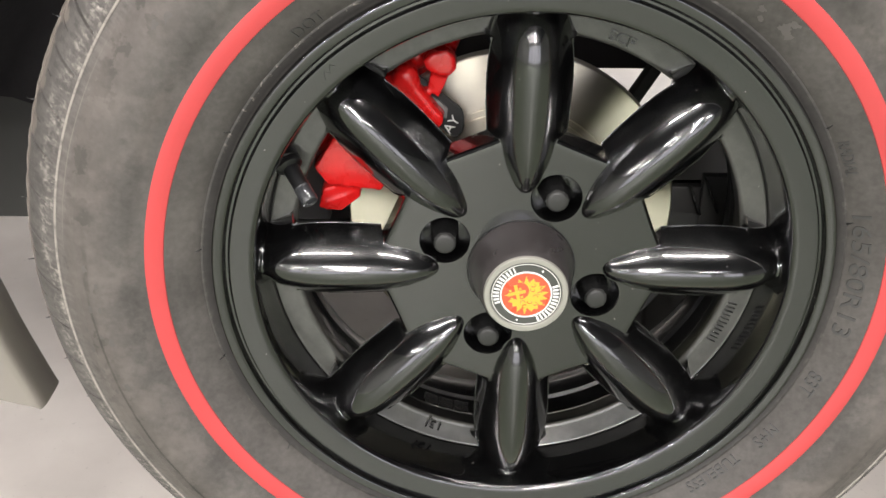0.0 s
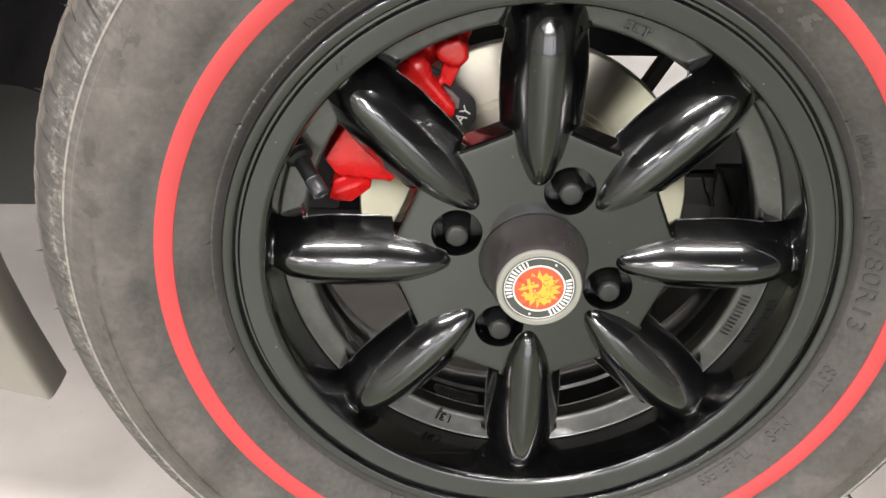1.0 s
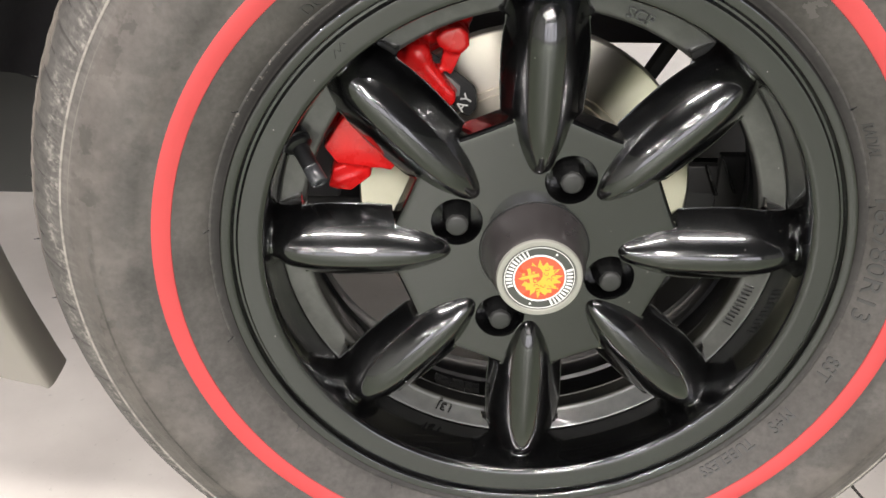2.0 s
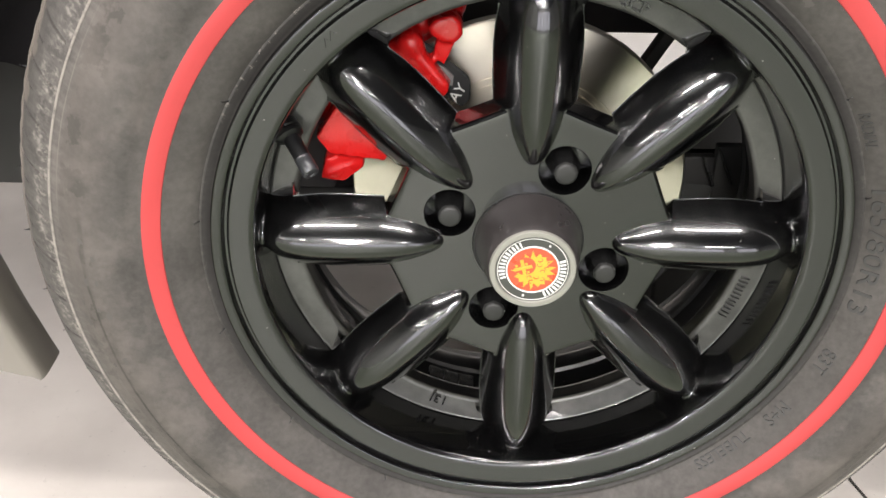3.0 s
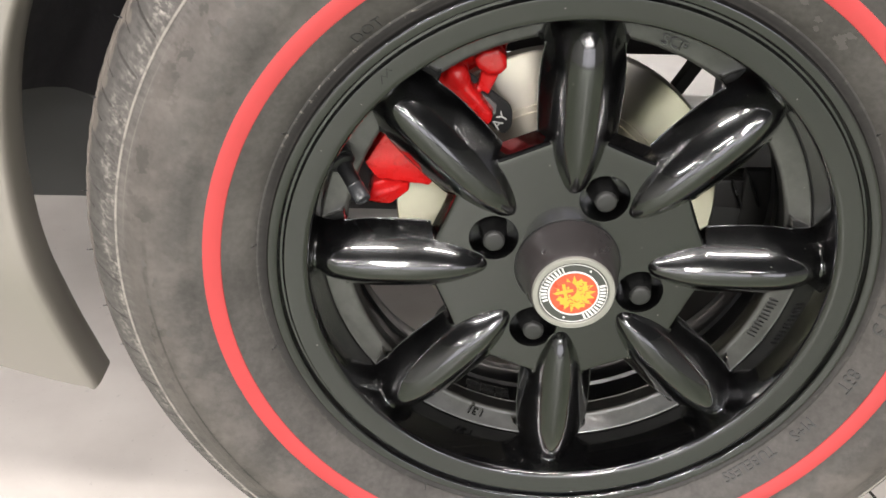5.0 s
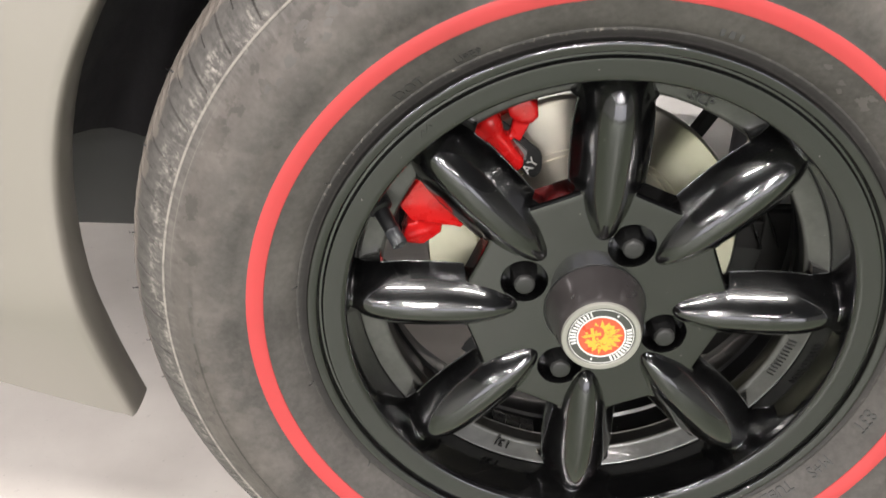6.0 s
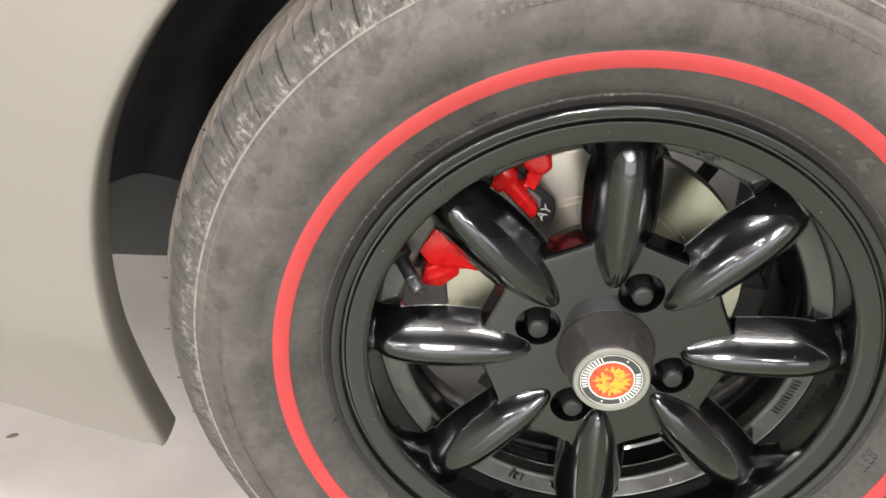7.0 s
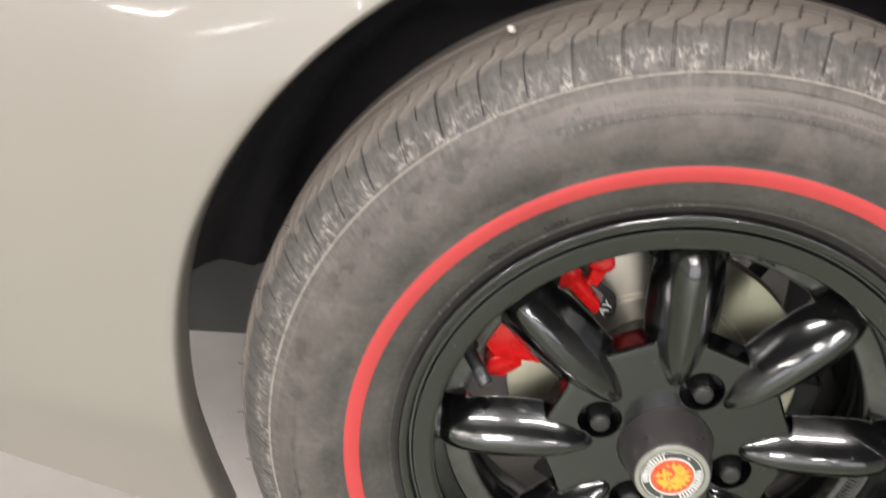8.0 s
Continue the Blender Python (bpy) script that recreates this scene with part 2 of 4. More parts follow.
GRIT = plain("brown_grit", (0.17, 0.135, 0.10), 0.9, vary=0.4, grain=300)
PEBBLE = plain("pale_stone", (0.46, 0.43, 0.38), 0.8, vary=0.2, grain=300)
CRACK = plain("dark_crack", (0.04, 0.036, 0.032), 0.9)


def glow(name, strength):
    m, nt, b = material(name)
    b.inputs["Emission Color"].default_value = (1, 0.97, 0.9, 1)
    b.inputs["Emission Strength"].default_value = strength
    return m


DIFFUSER = glow("light_diffuser", 6.0)


# ---- mesh helpers ----
def finish(bm, name, material, sharp=38):
    bm.normal_update()
    for f in bm.faces:
        f.smooth = True
    for e in bm.edges:
        e.smooth = len(e.link_faces) == 2 and e.calc_face_angle(0) < radians(sharp)
    me = bpy.data.meshes.new(name)
    bm.to_mesh(me)
    bm.free()
    me.materials.append(material)
    return me


def thing(name, label, category, at=(0, 0, 0), group="", kind=""):
    ob = new(name)
    ob.location = at
    return tagged(ob, label, category, group, kind)


def part(name, bm, material, parent, label="", sharp=38):
    ob = new(name, finish(bm, name, material, sharp))
    ob.parent = parent
    return tagged(ob, label)


def structure(name, bm, material, label, category):
    return tagged(new(name, finish(bm, name, material)), label, category, kind="structure")


def box(bm, lo, hi, bevel=0.0, turn=None):
    made = bmesh.ops.create_cube(bm, size=1)["verts"]
    m = Matrix.LocRotScale([(a + b) / 2 for a, b in zip(lo, hi)], None, [b - a for a, b in zip(lo, hi)])
    bmesh.ops.transform(bm, matrix=(turn or Matrix()) @ m, verts=made)
    if bevel:
        edges = {e for v in made for e in v.link_edges}
        bmesh.ops.bevel(bm, geom=list(edges), offset=bevel, segments=3, profile=0.5, affect="EDGES")


def lathe(bm, profile, steps=160, closed=False, start=0.0, sweep=360.0):
    """Turns a profile of (radius, y) about the y axis. Angles run from +x to +z."""
    full = abs(sweep - 360) < 1e-6
    rings = []
    for i in range(steps if full else steps + 1):
        a = radians(start + sweep * i / steps)
        rings.append([bm.verts.new((r * math.cos(a), y, r * math.sin(a))) for r, y in profile])
    n = len(profile)
    for i in range(steps):
        p, q = rings[i], rings[(i + 1) % len(rings)]
        for j in range(n if closed else n - 1):
            k = (j + 1) % n
            bm.faces.new((p[j], p[k], q[k], q[j]))
    bmesh.ops.remove_doubles(bm, verts=bm.verts, dist=1e-6)
    bmesh.ops.recalc_face_normals(bm, faces=bm.faces)


def polar(a, r, y):
    return (r * math.cos(radians(a)), y, r * math.sin(radians(a)))


def tight(profile, near=0.0005):
    """The profile with two more points on each long stretch, close to its ends, so that flats shade flat."""
    out = [profile[0]]
    for (a, b), (c, d) in zip(profile, profile[1:]):
        long = math.hypot(c - a, d - b)
        if long > 4 * near:
            out += [(a + (c - a) * k, b + (d - b) * k) for k in (near / long, 1 - near / long)]
        out.append((c, d))
    return out


def tube(bm, points, radius, sides=10, taper=1.0):
    """A round bar along points, closed at both ends."""
    rings, pts = [], [Vector(p) for p in points]
    for i, p in enumerate(pts):
        way = (pts[min(i + 1, len(pts) - 1)] - pts[max(i - 1, 0)]).normalized()
        a = way.orthogonal().normalized()
        b = way.cross(a)
        r = radius * (1 + (taper - 1) * i / (len(pts) - 1))
        rings.append([bm.verts.new(p + r * (math.cos(k) * a + math.sin(k) * b)) for k in (2 * math.pi * s / sides for s in range(sides))])
    for p, q in zip(rings, rings[1:]):
        for s in range(sides):
            bm.faces.new((p[s], p[(s + 1) % sides], q[(s + 1) % sides], q[s]))
    bm.faces.new(rings[0][::-1]), bm.faces.new(rings[-1])
    bmesh.ops.recalc_face_normals(bm, faces=bm.faces)


def curve_at(x, knots):
    """A smooth curve through knots of (x, value)."""
    xs = [k[0] for k in knots]
    if x <= xs[0]:
        return knots[0][1]
    if x >= xs[-1]:
        return knots[-1][1]
    i = max(k for k in range(len(xs)) if xs[k] <= x)
    def slope(k):
        a, b = max(k - 1, 0), min(k + 1, len(knots) - 1)
        return (knots[b][1] - knots[a][1]) / (xs[b] - xs[a])
    h = xs[i + 1] - xs[i]
    s = (x - xs[i]) / h
    return ((1 + 2 * s) * (1 - s) ** 2 * knots[i][1] + s * (1 - s) ** 2 * h * slope(i)
            + s * s * (3 - 2 * s) * knots[i + 1][1] + s * s * (s - 1) * h * slope(i + 1))


def text_mesh(body, size, depth):
    """Flat lettering, from its own left end, as vertices and faces; depth along +z."""
    data = bpy.data.curves.new("text", "FONT")
    data.body, data.size, data.extrude, data.resolution_u = body, size, depth / 2, 3
    ob = new("text", data)
    dg = bpy.context.evaluated_depsgraph_get()
    me = bpy.data.meshes.new_from_object(ob.evaluated_get(dg))
    verts, faces = [v.co.copy() for v in me.vertices], [tuple(p.vertices) for p in me.polygons]
    bpy.data.objects.remove(ob), bpy.data.meshes.remove(me), bpy.data.curves.remove(data)
    return verts, faces


def ring_text(bm, body, size, depth, radius, start, y_of, squeeze=1.0):
    """Lettering bent clockwise round the y axis from the angle start, its feet at radius."""
    verts, faces = text_mesh(body, size, depth)
    made = []
    for v in verts:
        r, a = radius + v.y, radians(start) - v.x * squeeze / radius
        made.append(bm.verts.new((r * math.cos(a), y_of(r) - v.z, r * math.sin(a))))
    for f in faces:
        if len(set(f)) > 2:
            try:
                bm.faces.new([made[i] for i in f])
            except ValueError:
                pass
    bmesh.ops.remove_doubles(bm, verts=bm.verts, dist=1e-6)
    bmesh.ops.recalc_face_normals(bm, faces=bm.faces)


def ring_bars(name, material, parent, count, radius, high, start, step, wide, y, depth, label=""):
    """A row of small raised bars round the y axis, clockwise from the angle start."""
    for i in range(count):
        bm = bmesh.new()
        w, h = wide * random.uniform(0.75, 1.1), high * random.uniform(0.85, 1.0)
        box(bm, (radius, y - depth, -w / 2), (radius + h, y + depth, w / 2), min(w, depth) * 0.3, Matrix.Rotation(-radians(start - i * step), 4, "Y"))
        part(name, bm, material, parent, label)


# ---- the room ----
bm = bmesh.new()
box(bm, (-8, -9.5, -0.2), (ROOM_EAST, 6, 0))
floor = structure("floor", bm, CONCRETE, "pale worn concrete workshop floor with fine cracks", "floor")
SILL, HEAD, WINDOW_HALF = 0.5, 3.4, 1.6
bm = bmesh.new()
box(bm, (-8, -9.7, 0), (ROOM_EAST, -9.5, SILL))
box(bm, (-8, -9.7, HEAD), (ROOM_EAST, -9.5, ROOM_HEIGHT))
edges = [-8] + [v for x in WINDOW_PLACES for v in (x - WINDOW_HALF, x + WINDOW_HALF)] + [ROOM_EAST]
for x0, x1 in zip(edges[::2], edges[1::2]):
    box(bm, (x0, -9.7, SILL), (x1, -9.5, HEAD))
structure("wall_south", bm, WALL, "plain pale painted workshop wall with four windows", "wall")
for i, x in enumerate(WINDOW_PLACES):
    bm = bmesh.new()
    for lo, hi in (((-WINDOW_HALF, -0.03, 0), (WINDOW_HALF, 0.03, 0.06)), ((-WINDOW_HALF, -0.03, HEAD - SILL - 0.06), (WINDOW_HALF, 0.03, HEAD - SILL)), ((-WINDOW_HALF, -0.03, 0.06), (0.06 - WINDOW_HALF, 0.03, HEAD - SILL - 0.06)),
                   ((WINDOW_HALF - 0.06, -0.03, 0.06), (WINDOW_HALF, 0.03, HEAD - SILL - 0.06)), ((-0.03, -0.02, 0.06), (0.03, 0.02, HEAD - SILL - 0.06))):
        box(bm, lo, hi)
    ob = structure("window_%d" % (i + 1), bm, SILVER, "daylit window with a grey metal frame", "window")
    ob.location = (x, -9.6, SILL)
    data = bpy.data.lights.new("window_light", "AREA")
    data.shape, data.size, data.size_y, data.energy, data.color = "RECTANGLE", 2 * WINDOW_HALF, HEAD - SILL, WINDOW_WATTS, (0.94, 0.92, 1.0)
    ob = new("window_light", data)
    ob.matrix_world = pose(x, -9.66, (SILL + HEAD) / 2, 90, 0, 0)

for name, lo, hi in (("wall_north", (-8, 6, 0), (ROOM_EAST, 6.2, ROOM_HEIGHT)),
                     ("wall_west", (-8.2, -9.5, 0), (-8, 6, ROOM_HEIGHT)), ("wall_east", (ROOM_EAST, -9.5, 0), (ROOM_EAST + 0.2, 6, ROOM_HEIGHT))):
    bm = bmesh.new()
    box(bm, lo, hi)
    structure(name, bm, WALL, "plain pale painted workshop wall", "wall")
bm = bmesh.new()
box(bm, (-8.2, -9.7, ROOM_HEIGHT), (ROOM_EAST + 0.2, 6.2, ROOM_HEIGHT + 0.2))
structure("ceiling", bm, CEILING, "dark painted workshop ceiling", "ceiling")

for x, y in LAMP_PLACES + BACK_PLACES:
    lamp = thing("ceiling_light", "white strip light hung under the dark ceiling", "light", (x, y, ROOM_HEIGHT - 0.3), group="ceiling lights")
    bm = bmesh.new()
    box(bm, (-0.66, -0.07, 0.02), (0.66, 0.07, 0.08), 0.008)
    part("housing", bm, SILVER, lamp)
    for s in (-0.5, 0.5):
        bm = bmesh.new()
        tube(bm, [(s, 0, 0.08), (s, 0, 0.3)], 0.004, 8)
        part("hanger", bm, SILVER, lamp)
    bm = bmesh.new()
    box(bm, (-0.64, -0.055, 0.0), (0.64, 0.055, 0.02), 0.004)
    part("diffuser", bm, DIFFUSER, lamp, "glowing white diffuser")
    data = bpy.data.lights.new("strip_lamp", "AREA")
    data.shape, data.size, data.size_y, data.energy, data.color = "RECTANGLE", 1.26, 0.06, LAMP_WATTS * (1.1 if y > 0 else 0.30 if y > -3 else 1.0), (1.0, 0.95, 0.918)
    ob = new("strip_lamp", data)
    ob.location = (x, y, ROOM_HEIGHT - 0.305)

# ---- the wheel ----
WHEEL = (0, 0, HUB)
wheel = thing("road_wheel", "gloss black eight-spoke alloy wheel with a red-line tyre", "wheel", WHEEL)

# rim: deep window ring, steep wall, two flats with a groove between them, barrel
bm = bmesh.new()
lathe(bm, tight([(0.1460, 0.045), (0.1400, 0.043), (0.1388, 0.040), (0.1386, 0.032), (0.1388, 0.0296), (0.1396, 0.0284), (0.1412, 0.0278), (0.1536, 0.0268), (0.1546, 0.0261), (0.1551, 0.0247), (0.1557, 0.014),
                 (0.1572, -0.0040), (0.1578, -0.0082), (0.1585, -0.0100), (0.1597, -0.0111), (0.1614, -0.0116), (0.1714, -0.0130), (0.1721, -0.0129), (0.1727, -0.0122), (0.1731, -0.0111),
                 (0.1737, -0.0104), (0.1750, -0.0104), (0.1757, -0.0112), (0.1760, -0.0132), (0.1764, -0.0142), (0.1771, -0.0147), (0.1803, -0.0154), (0.1812, -0.0153), (0.1820, -0.0148), (0.1826, -0.0138), (0.1828, -0.0122), (0.1827, -0.009)])
      + [(0.1780, -0.004), (0.1720, 0.004), (0.1680, 0.02), (0.1600, 0.05), (0.1660, 0.10), (0.1800, 0.116), (0.1830, 0.121), (0.1815, 0.124),
         (0.1600, 0.114), (0.1560, 0.104), (0.1510, 0.096), (0.1472, 0.088), (0.1465, 0.076), (0.1446, 0.0745), (0.1444, 0.0700), (0.1465, 0.0682), (0.1468, 0.054)], 288, closed=True)
part("rim", bm, BLACK, wheel)

# a kerb scratch on the outer flat
bm = bmesh.new()
marks = [polar(a, r, -0.0128 - (r - 0.1714) * 0.14) for a, r in ((132.6, 0.1652), (131.6, 0.1692), (131.0, 0.1664), (130.0, 0.1702), (129.4, 0.1676))]
tube(bm, marks, 0.00035, 6)
part("scratch", bm, WEIGHT, wheel, "thin pale kerb scratch")

# centre disc with four recessed nut pockets
PCD = 0.0500
bm = bmesh.new()
lathe(bm, tight([(0.0, 0.0042), (0.030, 0.0042), (0.0788, 0.0042), (0.0806, 0.0045), (0.0818, 0.0055), (0.0824, 0.0072), (0.0832, 0.026)]) + [(0.0, 0.032)], 256)
for v in bm.verts:
    if math.hypot(v.co.x, v.co.z) > 0.078:  # straight edges between the spokes
        off = radians(min(16.0, abs(math.degrees(math.atan2(v.co.z, v.co.x)) % 45 - 22.5)))
        k = 1 / math.cos(off) + 0.4 * off ** 3
        v.co.x, v.co.z = v.co.x * k, v.co.z * k
disc = part("center_disc", bm, BLACK, wheel)
bm = bmesh.new()
NUT_ANGLES = [68.3, 158.3, 248.3, 338.3]
for a in NUT_ANGLES:
    c, s = PCD * math.cos(radians(a)), PCD * math.sin(radians(a))
    hole = bmesh.new()
    lathe(hole, [(0, -0.02), (0.0162, -0.02), (0.0162, 0.0034), (0.0150, 0.0044), (0.0142, 0.0062), (0.0138, 0.027), (0, 0.027)], 48)
    bmesh.ops.translate(hole, vec=(c, 0, s), verts=hole.verts)
    me = bpy.data.meshes.new("hole")
    hole.to_mesh(me), hole.free()
    bm.from_mesh(me)
    bpy.data.meshes.remove(me)
me = bpy.data.meshes.new("cutter")
bm.to_mesh(me), bm.free()
cutter = new("cutter", me)
cutter.location = WHEEL
cut = disc.modifiers.new("cut", "BOOLEAN")
cut.operation, cut.solver, cut.object = "DIFFERENCE", "EXACT", cutter
bpy.context.view_layer.update()
solid = bpy.data.meshes.new_from_object(disc.evaluated_get(bpy.context.evaluated_depsgraph_get()))
disc.modifiers.clear()
bpy.data.objects.remove(cutter), bpy.data.meshes.remove(me)
bm = bmesh.new()
bm.from_mesh(solid)
disc.data = finish(bm, "center_disc", BLACK, 30)
bpy.data.meshes.remove(solid)

# spokes: almond petals whose noses rise out of the disc and whose blunt ends run into the rim's wall
SPOKE_HALF = [(0.0495, 0.0060), (0.0535, 0.0092), (0.0600, 0.0130), (0.0700, 0.0188), (0.0830, 0.0234), (0.0950, 0.0243), (0.1100, 0.0250), (0.1250, 0.0248), (0.1380, 0.0229),
              (0.1470, 0.0203), (0.1525, 0.0180), (0.1548, 0.0172), (0.1562, 0.0172), (0.1575, 0.0179), (0.1590, 0.0196)]
SPOKE_RIDGE = [(0.0495, 0.0046), (0.0505, 0.0026), (0.0535, -0.0004), (0.0600, -0.0036), (0.0700, -0.0066), (0.0830, -0.0085), (0.1000, -0.0097), (0.1150, -0.0098), (0.1300, -0.0088),
               (0.1420, -0.0060), (0.1490, -0.0028), (0.1530, 0.0006), (0.1548, 0.0020), (0.1562, 0.0021), (0.1575, 0.0006), (0.1590, -0.0030)]


def step(x, lo, hi):
    s = min(1.0, max(0.0, (x - lo) / (hi - lo)))
    return s * s * (3 - 2 * s)


def fall(v):
    """How far a petal drops from its ridge at the share v of its half width, in half widths: a round crest, ever steeper flanks."""
    return math.sqrt(4.84 + 5.92 * v * v) - 2.2


def spoke_mesh():
    """A petal: a half-round dome on sides that end in a fillet on the disc, drop free in the windows and flare onto the ring."""
    bm = bmesh.new()
    rows, across, bend = [], 28, 7
    rs = [0.0495 + 0.0335 * (i / 40) ** 1.5 for i in range(40)] + [0.0830 + 0.0760 * i / 84 for i in range(85)]
    for r in rs:
        wide, ridge = curve_at(r, SPOKE_HALF), curve_at(r, SPOKE_RIDGE)
        free, ring = step(r, 0.0828, 0.0850), step(r, 0.1382, 0.1402)
        near = 0.0010 * max(0.0, (0.0880 - r) / 0.0040) ** 2 + 0.0022 * max(0.0, (r - 0.1340) / 0.0045) ** 2  # rounded window corners
        fillet = 0.0014 * (1 - free) + (0.0004 + near) * free * (1 - ring) + 0.0024 * ring
        fillet *= min(1.0, 0.2 + max(0.0, r - 0.0495) / 0.004)
        foot = 0.0046 * (1 - free) + 0.0160 * free * (1 - ring) + 0.0276 * ring
        drop = max(0.0001, foot - fillet - ridge)
        reach = next((k / 100 for k in range(101) if wide * fall(k / 100) >= drop), 1.0)
        half = wide * reach
        line = []
        for k in range(-across, across + 1):
            v = reach * math.sin(math.pi / 2 * k / across)
            line.append((wide * v, ridge + min(drop, wide * fall(v))))
        draft, under = 0.0006 * ring, free * (1 - ring) * (1 - step(r, 0.1300, 0.1390))
        side = [(half + draft + fillet * (1 - math.cos(b)), foot - fillet + fillet * math.sin(b)) for b in (math.pi / 2 * k / (bend - 1) for k in range(bend))]
        side.append((half + draft + fillet + 0.0004 - 0.0165 * under, foot + 0.005 + 0.017 * under))
        line = [(-u, y) for u, y in side[::-1]] + line + side
        rows.append([bm.verts.new((r, y, u)) for u, y in line])
    for p, q in zip(rows, rows[1:]):
        for j in range(len(p) - 1):
            bm.faces.new((p[j], p[j + 1], q[j + 1], q[j]))
    bm.faces.new(rows[0]), bm.faces.new(rows[-1])
    bmesh.ops.recalc_face_normals(bm, faces=bm.faces)
    return finish(bm, "spoke", BLACK, 60)


SPOKE = spoke_mesh()
for i in range(8):
    ob = new("spoke", SPOKE)
    ob.parent = wheel
    ob.rotation_euler = (0, -radians(45 * i), 0)

# nuts
bm = bmesh.new()
hexa = [(0.0098 * math.cos(radians(60 * k)), 0.0098 * math.sin(radians(60 * k))) for k in range(6)]
rings = [[bm.verts.new((x * f, y, z * f)) for x, z in hexa] for f, y in ((1.0, 0.030), (1.0, 0.0165), (0.95, 0.0145), (0.80, 0.0075), (0.72, 0.0055))]
for p, q in zip(rings, rings[1:]):
    for s in range(6):
        bm.faces.new((p[s], p[(s + 1) % 6], q[(s + 1) % 6], q[s]))
bm.faces.new(rings[-1])
bmesh.ops.recalc_face_normals(bm, faces=bm.faces)
NUT_MESH = finish(bm, "lug_nut", NUT, 30)
bm = bmesh.new()
lathe(bm, [(0.0066, 0.0065), (0.0064, 0.0042), (0.0058, 0.0034), (0.0048, 0.0030), (0.0, 0.0034)], 32)
NUT_TIP = finish(bm, "nut_end", NUT_END)
for a in NUT_ANGLES:
    ob = new("lug_nut", NUT_MESH)
    ob.parent = wheel
    ob.location = (PCD * math.cos(radians(a)), -0.0045, PCD * math.sin(radians(a)))
    ob.rotation_euler = (0, radians(a * 1.7), 0)
    tip = tagged(new("nut_end", NUT_TIP), "worn grey steel end")
    tip.parent = ob

# centre cap and its badge
bm = bmesh.new()
lathe(bm, [(0.0320, 0.0095), (0.0319, 0.0060), (0.0314, 0.0042), (0.0303, -0.002), (0.0287, -0.011), (0.0266, -0.0205), (0.0256, -0.0238), (0.0246, -0.0252), (0.0, -0.0254)], 96)
cap = part("center_cap", bm, CAP, wheel, "dark grey plastic cap with a round badge")
cap.location = (0.0003, -0.0014, 0)
# a thin black ring put in as the dark gap round the cap
bm = bmesh.new()
lathe(bm, [(0.0316, 0.0060), (0.0317, 0.0042), (0.0321, 0.0037), (0.0326, 0.0037), (0.0330, 0.0042), (0.0331, 0.0060)], 96)
part("cap_gap", bm, VALVE, wheel, "thin black ring standing for the gap round the cap")
bm = bmesh.new()
lathe(bm, [(0.0247, -0.0250), (0.0246, -0.0264), (0.0240, -0.0271), (0.0214, -0.0271), (0.0209, -0.0266), (0.0207, -0.0256)], 96)
part("badge_rim", bm, SILVER, cap, "satin silver rim")
bm = bmesh.new()
lathe(bm, [(0.0208, -0.0262), (0.0140, -0.0262)], 96)
part("badge_band", bm, ENAMEL_BLACK, cap, "dark enamel band")
bm = bmesh.new()
lathe(bm, [(0.0152, -0.0263), (0.0151, -0.0267), (0.0143, -0.0267), (0.0142, -0.0263)], 96)
part("badge_line", bm, WHITE, cap, "thin white ring")
bm = bmesh.new()
lathe(bm, [(0.0201, -0.0263), (0.0200, -0.0266), (0.0197, -0.0266), (0.0196, -0.0263)], 96)
part("badge_line", bm, WHITE, cap, "thin white ring")
bm = bmesh.new()
lathe(bm, [(0.0143, -0.0264), (0.0, -0.0265)], 96)
part("badge_field", bm, ENAMEL_RED, cap, "red enamel disc")
for start in (14.0, 194.0):
    ring_bars("badge_mark", WHITE, cap, 12, 0.0157, 0.0036, start + 4, 7.5, 0.0012, -0.0264, 0.0003)
for a in (60, 255):
    bm = bmesh.new()
    lathe(bm, [(0.0007, -0.0262), (0.0006, -0.0266), (0.0, -0.0266)], 12)
    bmesh.ops.translate(bm, vec=(0.0176 * math.cos(radians(a)), 0, 0.0176 * math.sin(radians(a))), verts=bm.verts)
    part("badge_dot", bm, WHITE, cap)

def badge_piece(lo, hi, turn):
    bm = bmesh.new()
    box(bm, (lo[0], -0.0004, lo[1]), (hi[0], 0.0003, hi[1]), 0.0001, Matrix.Rotation(radians(turn), 4, "Y"))
    ob = part("badge_crest", bm, ENAMEL_GOLD, cap)
    ob.location = (0, -0.0268, 0)


def badge_shape(radii, at, squash, y, material, name):
    """A thin flat piece on the badge, its outline given by radii round a middle point."""
    bm = bmesh.new()
    n = len(radii)
    for depth in (y, y - 0.0003):
        ring = [bm.verts.new((at[0] + r * squash * math.cos(2 * math.pi * k / n), depth, at[1] + r * math.sin(2 * math.pi * k / n))) for k, r in enumerate(radii)]
        bm.faces.new(ring)
    bm.verts.ensure_lookup_table()
    for k in range(n):
        bm.faces.new((bm.verts[k], bm.verts[(k + 1) % n], bm.verts[n + (k + 1) % n], bm.verts[n + k]))
    bmesh.ops.recalc_face_normals(bm, faces=bm.faces)
    part(name, bm, material, cap)


